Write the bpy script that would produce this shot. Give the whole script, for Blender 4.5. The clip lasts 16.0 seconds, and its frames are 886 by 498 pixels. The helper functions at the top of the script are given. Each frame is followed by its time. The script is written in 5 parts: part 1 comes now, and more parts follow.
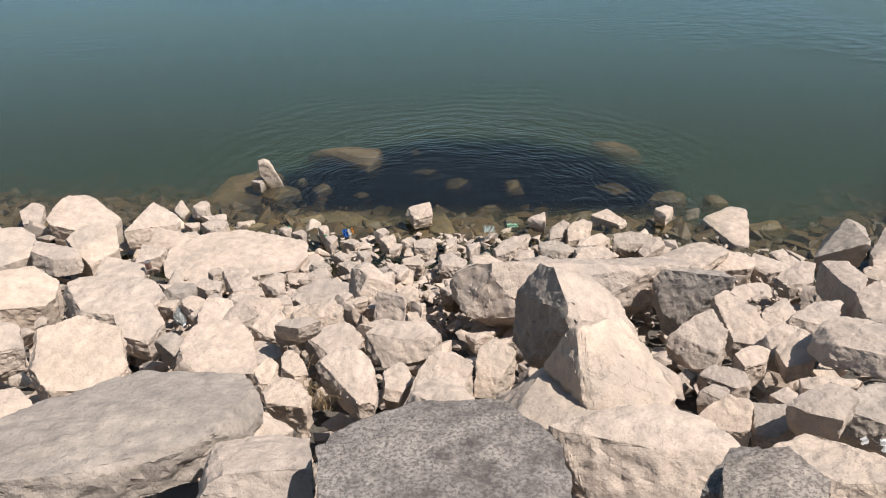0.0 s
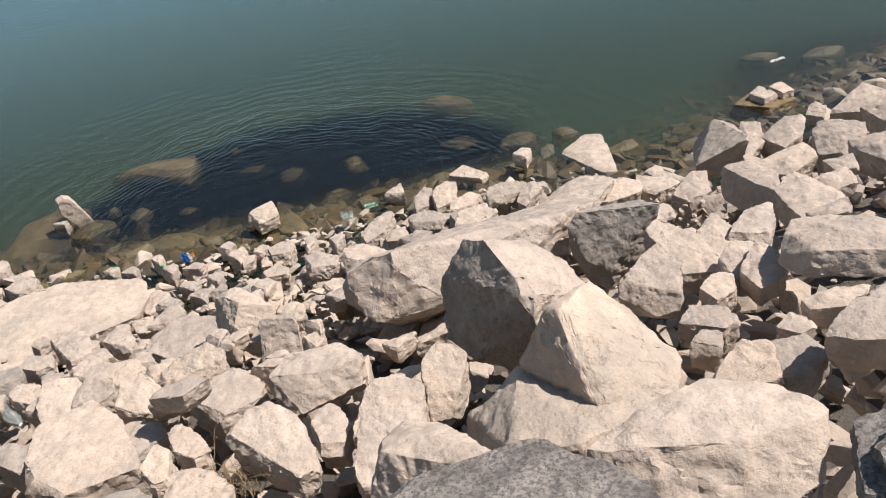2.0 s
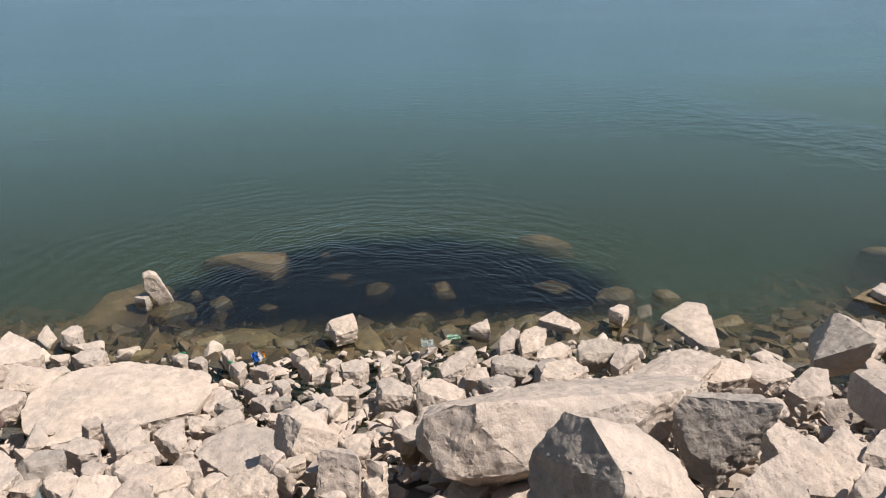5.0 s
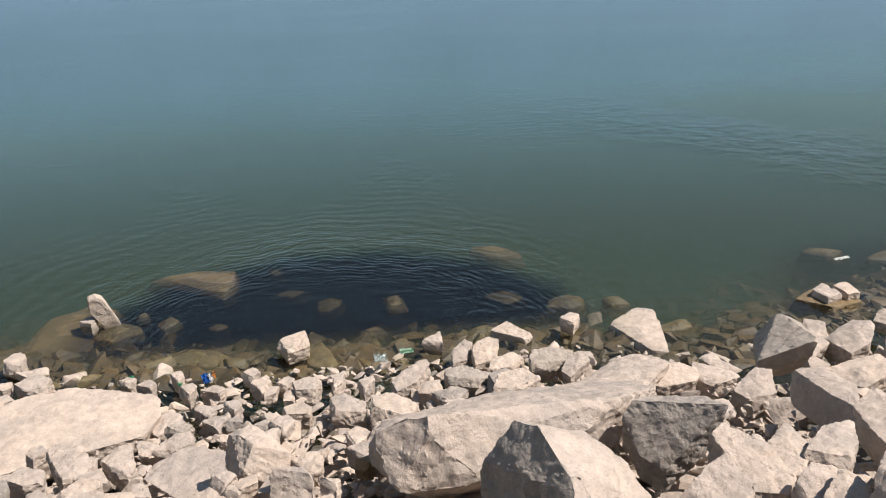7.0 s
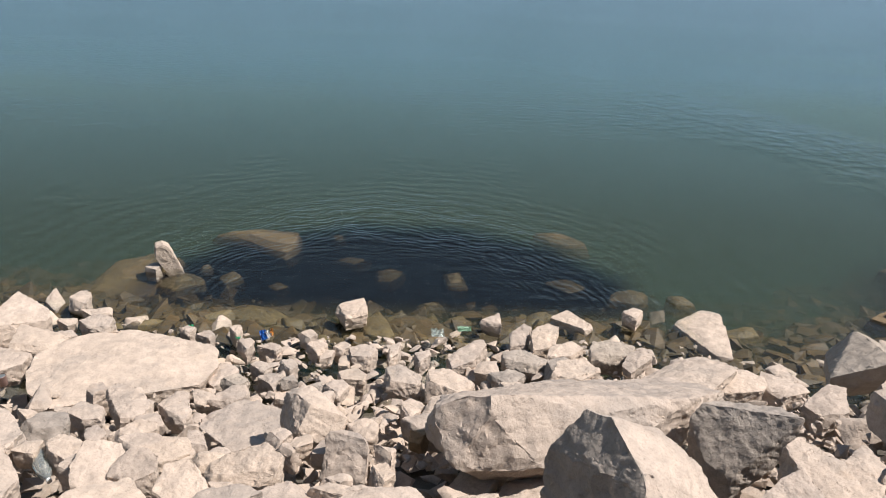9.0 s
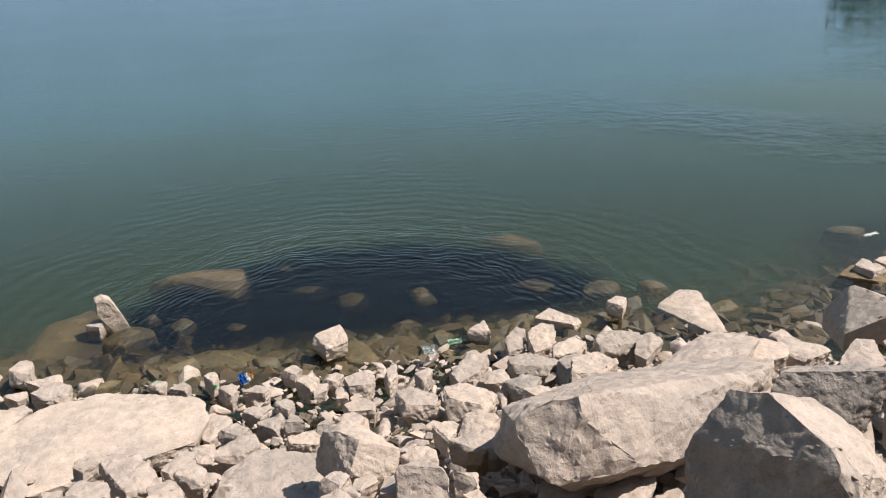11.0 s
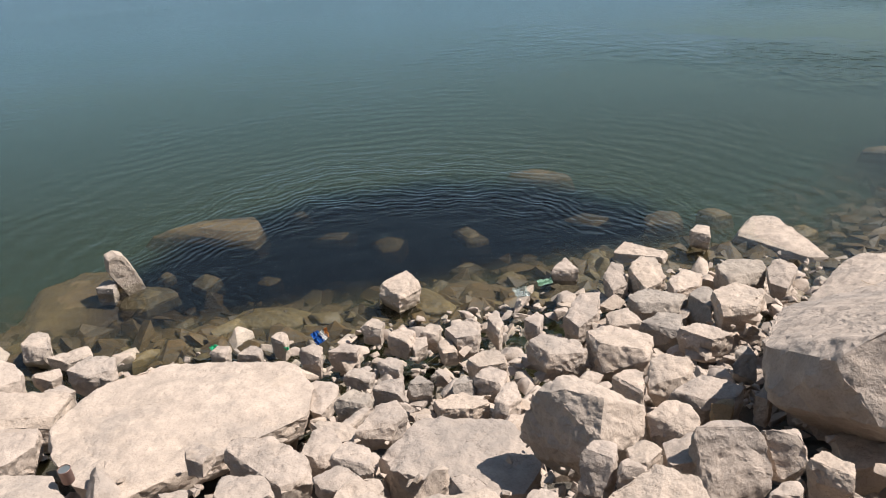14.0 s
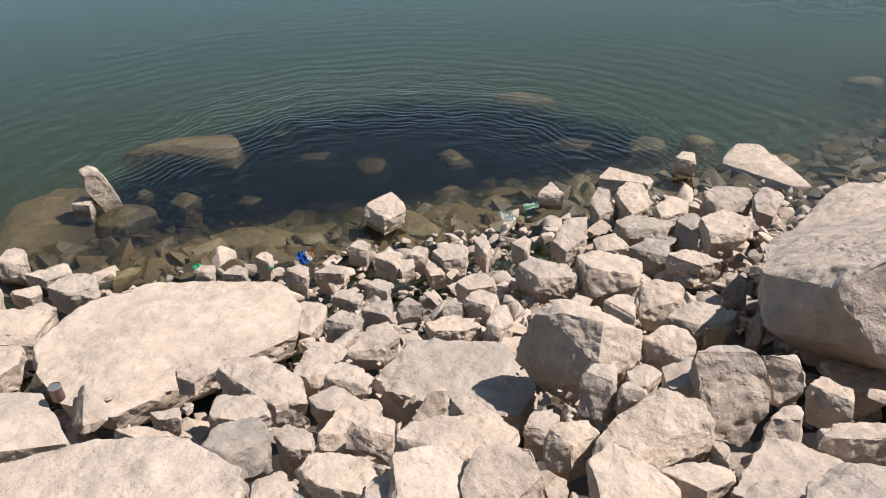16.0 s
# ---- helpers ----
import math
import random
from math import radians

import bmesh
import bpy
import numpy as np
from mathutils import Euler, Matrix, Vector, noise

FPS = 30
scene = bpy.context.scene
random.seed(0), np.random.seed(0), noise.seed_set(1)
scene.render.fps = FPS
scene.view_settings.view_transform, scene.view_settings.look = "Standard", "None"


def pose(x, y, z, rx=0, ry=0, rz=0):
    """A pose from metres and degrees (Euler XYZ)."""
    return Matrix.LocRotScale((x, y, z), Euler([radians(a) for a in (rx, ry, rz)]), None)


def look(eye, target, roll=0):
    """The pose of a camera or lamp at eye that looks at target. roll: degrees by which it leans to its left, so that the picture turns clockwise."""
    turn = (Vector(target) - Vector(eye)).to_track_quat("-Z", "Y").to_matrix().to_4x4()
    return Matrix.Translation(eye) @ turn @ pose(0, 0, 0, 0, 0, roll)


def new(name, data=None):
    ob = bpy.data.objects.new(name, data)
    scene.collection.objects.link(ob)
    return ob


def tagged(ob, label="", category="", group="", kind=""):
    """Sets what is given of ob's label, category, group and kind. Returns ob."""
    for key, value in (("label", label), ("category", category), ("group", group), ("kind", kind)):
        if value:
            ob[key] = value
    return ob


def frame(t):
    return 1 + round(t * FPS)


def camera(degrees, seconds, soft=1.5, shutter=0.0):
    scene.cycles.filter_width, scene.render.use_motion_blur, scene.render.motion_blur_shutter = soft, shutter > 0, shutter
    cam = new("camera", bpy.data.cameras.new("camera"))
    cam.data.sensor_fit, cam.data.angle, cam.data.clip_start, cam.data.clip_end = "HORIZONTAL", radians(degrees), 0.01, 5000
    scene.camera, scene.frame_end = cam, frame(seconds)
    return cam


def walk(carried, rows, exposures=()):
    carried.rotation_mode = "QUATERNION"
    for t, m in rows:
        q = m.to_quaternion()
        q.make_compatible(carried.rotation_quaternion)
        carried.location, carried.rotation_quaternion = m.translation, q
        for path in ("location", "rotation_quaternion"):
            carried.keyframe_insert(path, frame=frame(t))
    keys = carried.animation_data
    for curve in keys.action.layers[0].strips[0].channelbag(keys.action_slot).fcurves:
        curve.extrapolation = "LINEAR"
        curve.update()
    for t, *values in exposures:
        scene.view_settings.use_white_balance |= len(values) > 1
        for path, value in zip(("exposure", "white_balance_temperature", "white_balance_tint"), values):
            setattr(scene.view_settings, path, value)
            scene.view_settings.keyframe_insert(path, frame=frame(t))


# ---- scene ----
cam = camera(56.2, 16.0, 1.1)
PATH = [
    (0, (0.281, 0.227, 4.888), (0.158, 1.993, 3.957), -2.0),
    (0.5, (0.257, 0.468, 4.764), (0.281, 2.245, 3.847), 0.2),
    (1, (0.123, 0.824, 4.634), (0.216, 2.597, 3.714), 0.3),
    (1.5, (-0.041, 1.028, 4.558), (0.127, 2.767, 3.586), -3.4),
    (2, (-0.172, 1.239, 4.478), (0.113, 2.94, 3.465), -9.1),
    (2.5, (-0.222, 1.536, 4.281), (0.005, 3.263, 3.298), -3.0),
    (3, (-0.278, 1.629, 4.338), (-0.099, 3.424, 3.474), -2.6),
    (3.5, (-0.289, 1.749, 4.379), (-0.122, 3.583, 3.6), -3.1),
    (4, (-0.271, 1.72, 4.411), (-0.12, 3.566, 3.656), -0.8),
    (6.5, (-0.259, 1.716, 4.415), (-0.06, 3.576, 3.709), -2.5),
    (7, (-0.226, 1.691, 4.419), (0.042, 3.544, 3.715), -1.5),
    (7.5, (-0.232, 1.684, 4.418), (0.066, 3.525, 3.696), -0.4),
    (8, (-0.249, 1.71, 4.398), (0.037, 3.544, 3.654), 1.2),
    (8.5, (-0.286, 1.753, 4.388), (-0.062, 3.593, 3.636), 2.4),
    (9, (-0.362, 1.807, 4.327), (-0.223, 3.658, 3.582), 2.8),
    (9.5, (-0.548, 1.884, 4.291), (-0.411, 3.747, 3.577), -0.2),
    (10, (-0.722, 2.006, 4.235), (-0.526, 3.872, 3.542), -1.1),
    (12.5, (-1.986, 3.151, 3.618), (-1.322, 4.886, 2.875), -0.7),
    (13, (-2.164, 3.465, 3.552), (-1.519, 5.174, 2.737), 1.5),
    (13.5, (-2.325, 3.651, 3.545), (-1.709, 5.39, 2.774), 0.9),
    (14, (-2.544, 3.743, 3.47), (-1.95, 5.477, 2.67), -2.0),
    (14.5, (-2.624, 3.846, 3.42), (-2.084, 5.55, 2.524), 0.9),
    (15, (-2.645, 3.849, 3.426), (-2.087, 5.509, 2.462), 0.5),
    (15.5, (-2.659, 3.853, 3.419), (-2.054, 5.483, 2.43), -0.2),
    (16, (-2.659, 3.853, 3.429), (-2.027, 5.486, 2.463), -0.0),
]
walk(cam, [(t, look(eye, target, roll)) for t, eye, target, roll in PATH])

# ---- light ----
SUN = Vector((0.53, -0.19, 0.825)).normalized()
world = bpy.data.worlds.new("sky")
scene.world = world
world.use_nodes = True
wn = world.node_tree.nodes
sky = wn.new("ShaderNodeTexSky")
sky.sky_type, sky.sun_disc = "NISHITA", False
sky.sun_elevation = math.asin(SUN.z)
sky.sun_rotation = math.atan2(SUN.x, SUN.y)
sky.air_density, sky.dust_density, sky.ozone_density = 1.7, 0.9, 4.0
world.node_tree.links.new(sky.outputs[0], wn["Background"].inputs[0])
wn["Background"].inputs[1].default_value = 0.043
sun_data = bpy.data.lights.new("sun", "SUN")
sun_data.energy, sun_data.angle, sun_data.color = 4.05, radians(0.53), (1.0, 0.935, 0.885)
sun = new("sun", sun_data)
sun.matrix_world = look(SUN * 50, (0, 0, 0))
scene.view_settings.exposure = 0.78


# ---- materials ----
class Nodes:
    """A small writer for node materials."""

    def __init__(self, name):
        self.mat = bpy.data.materials.new(name)
        self.mat.use_nodes = True
        self.tree = self.mat.node_tree
        self.tree.nodes.clear()
        self.out = self.add("ShaderNodeOutputMaterial")
        self.place = self.add("ShaderNodeNewGeometry").outputs["Position"]

    def add(self, kind, **values):
        node = self.tree.nodes.new(kind)
        for key, value in values.items():
            node.inputs[key.replace("_", " ")].default_value = value
        return node

    def link(self, a, b):
        self.tree.links.new(a, b)

    def noise(self, scale, detail=4.0, rough=0.55, where=None):
        n = self.add("ShaderNodeTexNoise", Scale=scale, Detail=detail, Roughness=rough)
        self.link(where or self.place, n.inputs["Vector"])
        return n.outputs["Fac"]

    def ramp(self, fac, *stops):
        n = self.add("ShaderNodeValToRGB")
        el = n.color_ramp.elements
        while len(el) < len(stops):
            el.new(0.5)
        for e, (at, value) in zip(el, stops):
            e.position = at
            e.color = (*value, 1) if isinstance(value, tuple) else (value, value, value, 1)
        self.link(fac, n.inputs["Fac"])
        return n.outputs["Color"]

    def mix(self, a, b, fac, how="MIX"):
        n = self.tree.nodes.new("ShaderNodeMix")
        n.data_type, n.blend_type = "RGBA", how
        for value, slot in ((fac, 0), (a, 6), (b, 7)):
            if isinstance(value, (float, int)):
                n.inputs[slot].default_value = value
            elif isinstance(value, tuple):
                n.inputs[slot].default_value = (*value, 1)
            else:
                self.link(value, n.inputs[slot])
        return n.outputs[2]

    def math(self, op, a, b=0.0, c=0.0):
        n = self.tree.nodes.new("ShaderNodeMath")
        n.operation = op
        for slot, value in enumerate((a, b, c)):
            if isinstance(value, (float, int)):
                n.inputs[slot].default_value = value
            else:
                self.link(value, n.inputs[slot])
        return n.outputs[0]

    def bump(self, height, distance, strength=1.0, normal=None):
        n = self.add("ShaderNodeBump", Distance=distance, Strength=strength)
        self.link(height, n.inputs["Height"])
        if normal:
            self.link(normal, n.inputs["Normal"])
        return n.outputs["Normal"]

    def surface(self, color, rough, normal=None, **more):
        n = self.add("ShaderNodeBsdfPrincipled", **more)
        for value, slot in ((color, "Base Color"), (rough, "Roughness")):
            if isinstance(value, tuple):
                n.inputs[slot].default_value = (*value, 1)
            elif isinstance(value, (float, int)):
                n.inputs[slot].default_value = value
            else:
                self.link(value, n.inputs[slot])
        if normal:
            self.link(normal, n.inputs["Normal"])
        self.link(n.outputs[0], self.out.inputs["Surface"])
        return self.mat


def stone_material(name, pale, mid, dark, stain, grime=0.45, gloss=0.88, per_piece="Random", aged=(0.29, 0.257, 0.228), speckle=0.45, pit=0.60):
    """Broken limestone: broad tone, blotches, fine grit, thin cracks and pits."""
    n = Nodes(name)
    broad = n.ramp(n.noise(1.7, 5), (0.32, mid), (0.62, pale))
    blotch = n.ramp(n.noise(9.0, 6, 0.62), (0.38, 0.0), (0.66, 1.0))
    color = n.mix(broad, dark, n.math("MULTIPLY", blotch, grime))
    grit = n.ramp(n.noise(85.0, 3, 0.7), (0.34, 0.0), (0.5, 1.0))
    color = n.mix(n.mix(color, (0.83, 0.82, 0.81), 1.0, "MULTIPLY"), color, grit)
    old = n.ramp(n.noise(1.15, 7, 0.68), (0.50, 0.0), (0.60, 1.0))
    color = n.mix(color, aged, n.math("MULTIPLY", old, 0.5))
    vein = n.math("ABSOLUTE", n.math("SUBTRACT", n.noise(3.6, 9, 0.62), 0.5))
    vein = n.ramp(n.math("ADD", vein, n.ramp(n.noise(2.1, 3), (0.50, 0.03), (0.62, 0.0))), (0.0, 0.0), (0.008, 1.0))
    color = n.mix(n.mix(color, (0.80, 0.78, 0.76), 1.0, "MULTIPLY"), color, vein)
    spots = n.ramp(n.noise(64.0, 5, 0.74), (pit, 0.0), (pit + 0.1, 1.0))
    color = n.mix(color, dark, n.math("MULTIPLY", spots, speckle))
    rust = n.ramp(n.noise(3.3, 6, 0.7), (0.60, 0.0), (0.78, 1.0))
    color = n.mix(color, stain, n.math("MULTIPLY", rust, 0.4))
    if per_piece == "Random":
        tint = n.add("ShaderNodeObjectInfo").outputs["Random"]
    else:
        tint = n.tree.nodes.new("ShaderNodeNewGeometry").outputs["Random Per Island"]
    tone = n.ramp(tint, (0.0, (0.86, 0.85, 0.84)), (0.45, (0.98, 0.965, 0.945)), (1.0, (1.07, 1.03, 0.97)))
    color = n.mix(color, tone, 1.0, "MULTIPLY")
    stretch = n.add("ShaderNodeMapping")
    stretch.inputs["Scale"].default_value = (1.0, 1.3, 2.2)
    stretch.inputs["Rotation"].default_value = (0.5, 0.3, 0.9)
    n.link(n.place, stretch.inputs["Vector"])
    layers = n.noise(7.0, 7, 0.65, stretch.outputs[0])
    cell = n.add("ShaderNodeTexVoronoi", Scale=26.0)
    n.link(n.place, cell.inputs["Vector"])
    pits = n.ramp(cell.outputs["Distance"], (0.0, 0.0), (0.3, 1.0))
    normal = n.bump(layers, 0.02, 0.22)
    normal = n.bump(vein, 0.006, 0.5, normal)
    normal = n.bump(pits, 0.003, 0.35, normal)
    normal = n.bump(n.math("SUBTRACT", 1.0, spots), 0.005, 0.5, normal)
    coarse = n.ramp(n.noise(2.3, 4, 0.6), (0.40, 0.45), (0.60, 1.0))
    normal = n.bump(n.math("MULTIPLY", n.noise(24.0, 4, 0.6), coarse), 0.026, 0.62, normal)
    normal = n.bump(n.noise(110.0, 3, 0.65), 0.005, 0.4, normal)
    return n.surface(color, gloss, normal)


limestone = stone_material("pale limestone", (0.545, 0.449, 0.374), (0.467, 0.384, 0.317), (0.23, 0.197, 0.168), (0.344, 0.246, 0.156))
grey_stone = stone_material("weathered grey limestone", (0.353, 0.316, 0.279), (0.262, 0.234, 0.213), (0.0902, 0.0754, 0.0697), (0.377, 0.328, 0.287), 0.85, aged=(0.361, 0.324, 0.287), speckle=0.75, pit=0.48)
dull_stone = stone_material("dull grey-brown limestone", (0.41, 0.353, 0.299), (0.336, 0.291, 0.25), (0.139, 0.123, 0.107), (0.328, 0.262, 0.197), 0.5, speckle=0.4, pit=0.58)
ochre_stone = stone_material("ochre stone", (0.377, 0.271, 0.156), (0.295, 0.213, 0.123), (0.18, 0.131, 0.082), (0.328, 0.205, 0.082))
rubble_stone = stone_material("limestone rubble", (0.508, 0.42, 0.348), (0.426, 0.35, 0.289), (0.213, 0.18, 0.152), (0.328, 0.254, 0.172), 0.4, 0.88, "Island")
algae_stone = stone_material("algae coated stone", (0.19, 0.14, 0.058), (0.13, 0.095, 0.04), (0.037, 0.0333, 0.0207), (0.0814, 0.0703, 0.0266), 0.5, 0.6, aged=(0.0666, 0.0555, 0.0311))
sunk_pale = stone_material("pale drowned limestone", (0.21, 0.15, 0.07), (0.15, 0.105, 0.05), (0.09, 0.065, 0.035), (0.15, 0.1, 0.05), 0.4, 0.6, aged=(0.14, 0.10, 0.06))
algae_rubble = stone_material("algae coated rubble", (0.125, 0.08, 0.027), (0.076, 0.05, 0.018), (0.0296, 0.0259, 0.0163), (0.074, 0.0629, 0.0252), 0.5, 0.6, "Island", (0.0592, 0.0488, 0.0281))


def ground_material():
    n = Nodes("dry gravelly earth")
    color = n.ramp(n.noise(3.0, 8, 0.7), (0.3, (0.085, 0.073, 0.058)), (0.7, (0.17, 0.148, 0.12)))
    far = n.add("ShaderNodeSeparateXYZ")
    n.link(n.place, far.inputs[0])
    # Far scrub is painted blue: air haze put into its base colour.
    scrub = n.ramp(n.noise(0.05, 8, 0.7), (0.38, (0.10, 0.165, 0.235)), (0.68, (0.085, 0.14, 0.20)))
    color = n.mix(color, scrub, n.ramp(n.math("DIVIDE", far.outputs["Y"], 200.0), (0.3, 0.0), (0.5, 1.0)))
    return n.surface(color, 0.95, n.bump(n.noise(40.0, 6, 0.7), 0.03))


def water_material():
    """Clear surface: gloss by Fresnel over see-through, with small wavelets and spreading rings."""
    n = Nodes("lake surface")
    stretch = n.add("ShaderNodeMapping")
    stretch.inputs["Scale"].default_value = (0.7, 1.5, 1.0)
    n.link(n.place, stretch.inputs["Vector"])
    chop = n.noise(3.2, 4, 0.5, stretch.outputs[0])
    gust = n.ramp(n.noise(0.09, 3, 0.5, stretch.outputs[0]), (0.44, 0.12), (0.66, 1.0))
    apart = n.add("ShaderNodeSeparateXYZ")
    n.link(n.place, apart.inputs[0])
    across = n.math("ABSOLUTE", n.math("ADD", n.math("ADD", n.math("MULTIPLY", apart.outputs["X"], 0.83), n.math("MULTIPLY", apart.outputs["Y"], 0.557)), -17.8))
    band = n.ramp(n.math("ADD", n.math("DIVIDE", across, 7.0), n.math("MULTIPLY", n.noise(0.35, 3), 0.5)), (0.30, 1.0), (0.62, 0.0))
    band = n.math("MULTIPLY", band, n.ramp(n.math("DIVIDE", apart.outputs["X"], 10.0), (0.4, 0.0), (0.8, 1.0)))
    ruffle = n.math("MULTIPLY", n.math("MULTIPLY", n.noise(2.3, 3, 0.55), band), 2.2)
    wavelets = n.math("ADD", n.math("MULTIPLY", chop, gust), ruffle)
    off = n.add("ShaderNodeVectorMath")
    off.operation = "SUBTRACT"
    n.link(n.place, off.inputs[0])
    off.inputs[1].default_value = (-0.3, 11.0, 0.0)
    wobble = n.add("ShaderNodeVectorMath")
    wobble.operation = "LENGTH"
    n.link(off.outputs[0], wobble.inputs[0])
    away = wobble.outputs["Value"]
    reach = n.math("ADD", away, n.math("MULTIPLY", n.noise(0.6, 2), 0.9))
    patchy = n.ramp(n.noise(0.5, 3), (0.32, 0.4), (0.58, 1.0))
    wide = n.math("MULTIPLY", n.math("SINE", n.math("MULTIPLY", reach, 19.0)), n.ramp(n.math("DIVIDE", away, 10.0), (0.22, 0.0), (0.34, 1.0), (0.52, 0.6), (0.8, 0.0)))
    fine = n.math("MULTIPLY", n.math("SINE", n.math("MULTIPLY", n.math("ADD", reach, n.math("MULTIPLY", n.noise(1.8, 3), 0.6)), 46.0)), n.ramp(n.math("DIVIDE", away, 10.0), (0.10, 0.0), (0.2, 1.0), (0.32, 0.9), (0.42, 0.0)))
    normal = n.bump(wavelets, 0.033, 0.8)
    normal = n.bump(n.math("MULTIPLY", wide, patchy), 0.0029, 1.0, normal)
    normal = n.bump(n.math("MULTIPLY", fine, patchy), 0.0032, 1.0, normal)
    fresnel = n.add("ShaderNodeFresnel", IOR=1.333)
    n.link(normal, fresnel.inputs["Normal"])
    gloss = n.add("ShaderNodeBsdfGlossy", Roughness=0.03)
    gloss.inputs["Color"].default_value = (1, 1, 1, 1)
    n.link(normal, gloss.inputs["Normal"])
    clear = n.add("ShaderNodeBsdfTransparent")
    clear.inputs["Color"].default_value = (0.93, 0.97, 0.96, 1)
    both = n.add("ShaderNodeMixShader")
    n.link(fresnel.outputs[0], both.inputs[0])
    n.link(clear.outputs[0], both.inputs[1])
    n.link(gloss.outputs[0], both.inputs[2])
    n.link(both.outputs[0], n.out.inputs["Surface"])
    return n.mat


def dark_ovals(n):
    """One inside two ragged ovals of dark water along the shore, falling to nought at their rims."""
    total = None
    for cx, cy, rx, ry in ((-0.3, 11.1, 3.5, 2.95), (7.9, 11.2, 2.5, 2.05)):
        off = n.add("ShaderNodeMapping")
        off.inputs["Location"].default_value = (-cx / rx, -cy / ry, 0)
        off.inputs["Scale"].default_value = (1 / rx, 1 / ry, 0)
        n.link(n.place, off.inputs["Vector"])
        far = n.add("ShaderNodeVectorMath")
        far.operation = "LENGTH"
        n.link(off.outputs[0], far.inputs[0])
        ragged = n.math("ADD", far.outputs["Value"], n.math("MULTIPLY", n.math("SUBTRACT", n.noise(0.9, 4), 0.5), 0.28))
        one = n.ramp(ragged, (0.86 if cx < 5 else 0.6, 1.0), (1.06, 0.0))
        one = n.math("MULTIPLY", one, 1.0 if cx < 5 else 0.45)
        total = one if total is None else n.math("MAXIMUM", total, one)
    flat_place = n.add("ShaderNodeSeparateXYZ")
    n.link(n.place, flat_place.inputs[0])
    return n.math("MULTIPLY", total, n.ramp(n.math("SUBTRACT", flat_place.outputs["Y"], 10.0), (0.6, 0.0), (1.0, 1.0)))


def haze_material(name, color, fac, dark, thick):
    """Suspended silt: a thin see-through sheet of dull colour, darker and denser inside the dark ovals."""
    n = Nodes(name)
    dull = n.add("ShaderNodeBsdfDiffuse")
    mask = dark_ovals(n)
    spot = n.add("ShaderNodeSeparateXYZ")
    n.link(n.place, spot.inputs[0])
    # Tint by distance: pale blue of the mirrored sky put into far silt.
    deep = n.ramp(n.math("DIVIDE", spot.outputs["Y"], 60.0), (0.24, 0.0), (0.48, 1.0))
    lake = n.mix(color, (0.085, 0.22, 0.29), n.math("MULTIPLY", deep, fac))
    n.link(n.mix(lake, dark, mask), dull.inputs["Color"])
    clear = n.add("ShaderNodeBsdfTransparent")
    clear.inputs["Color"].default_value = (1, 1, 1, 1)
    both = n.add("ShaderNodeMixShader")
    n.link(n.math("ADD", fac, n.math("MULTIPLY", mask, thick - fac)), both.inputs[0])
    n.link(clear.outputs[0], both.inputs[1])
    n.link(dull.outputs[0], both.inputs[2])
    n.link(both.outputs[0], n.out.inputs["Surface"])
    return n.mat


def plain_material(name, color, rough=0.5, **more):
    n = Nodes(name)
    shade = n.mix(color, tuple(c * 0.7 for c in color), n.noise(30.0, 4))
    return n.surface(shade, rough, None, **more)


# ---- shapes ----
def shore(x):
    """The y of the waterline."""
    return float(np.interp(x, (-8, -3.5, -1.5, 1, 2.6, 4.1, 5, 6.2, 8, 11), (10.6, 10.35, 10.0, 9.95, 9.75, 9.25, 9.6, 10.1, 10.6, 11.4)))


def bank(x, y):
    """The height of the bank's top of stones; below the waterline, of the lake's bed."""
    x = min(x, 9.0)
    d = shore(x) - y
    low = 0.05 + (0.30 if d > 0 else 0.25) * d
    high = 0.05 + 0.30 * (9.9 + (0.03 * x + 0.02 * x * x if x > 0 else 0.0) - y)
    k = min(1.0, max(0.0, (y - 6.5) / 2))
    dip = math.sin(math.pi * (y - 6.3) / 3.5) * min(1.0, max(0.0, 1.8 - x)) if 6.3 < y < 9.8 else 0.0
    return high * (1 - k) + low * k - 0.17 * dip


def weather(bm, grain, rough, seed, rounds=1):
    """Cuts long edges, wears the corners and roughens the faces of a hull."""
    for _ in range(6):
        long_edges = [e for e in bm.edges if e.calc_length() > grain]
        if not long_edges:
            break
        bmesh.ops.subdivide_edges(bm, edges=long_edges, cuts=1)
        bmesh.ops.triangulate(bm, faces=[f for f in bm.faces if len(f.verts) > 3])
    for _ in range(rounds):
        bmesh.ops.smooth_vert(bm, verts=bm.verts, factor=0.3, use_axis_x=True, use_axis_y=True, use_axis_z=True)
    bm.normal_update()
    off = Vector((seed * 7.31, seed * 3.17, seed * 1.73))
    for v in bm.verts:
        p = v.co + off
        chip = noise.fractal(p * (0.7 / rough), 0.65, 2.2, 5)
        step = noise.noise(Vector((p.x * 0.5, p.y * 0.6, p.z * 4.5)) * (0.45 / rough))
        steep = max(0.0, 1.0 - 1.15 * abs(v.normal.z))
        pit = min(0.0, noise.noise(p * 24.0) + 0.1) * 0.012 + noise.noise(p * 11.0) * 0.006
        lump = noise.noise(p * (0.22 / rough) + Vector((3, 1, 7))) * 0.18
        groove = max(0.0, 0.09 - abs(noise.noise(p * (0.4 / rough) + Vector((5, 9, 2))))) * 2.2
        v.co += v.normal * ((chip * (0.15 + 0.15 * steep) + step * 0.07 * steep - groove * 0.22 + lump) * rough + pit * (grain < 0.09))
    return bm


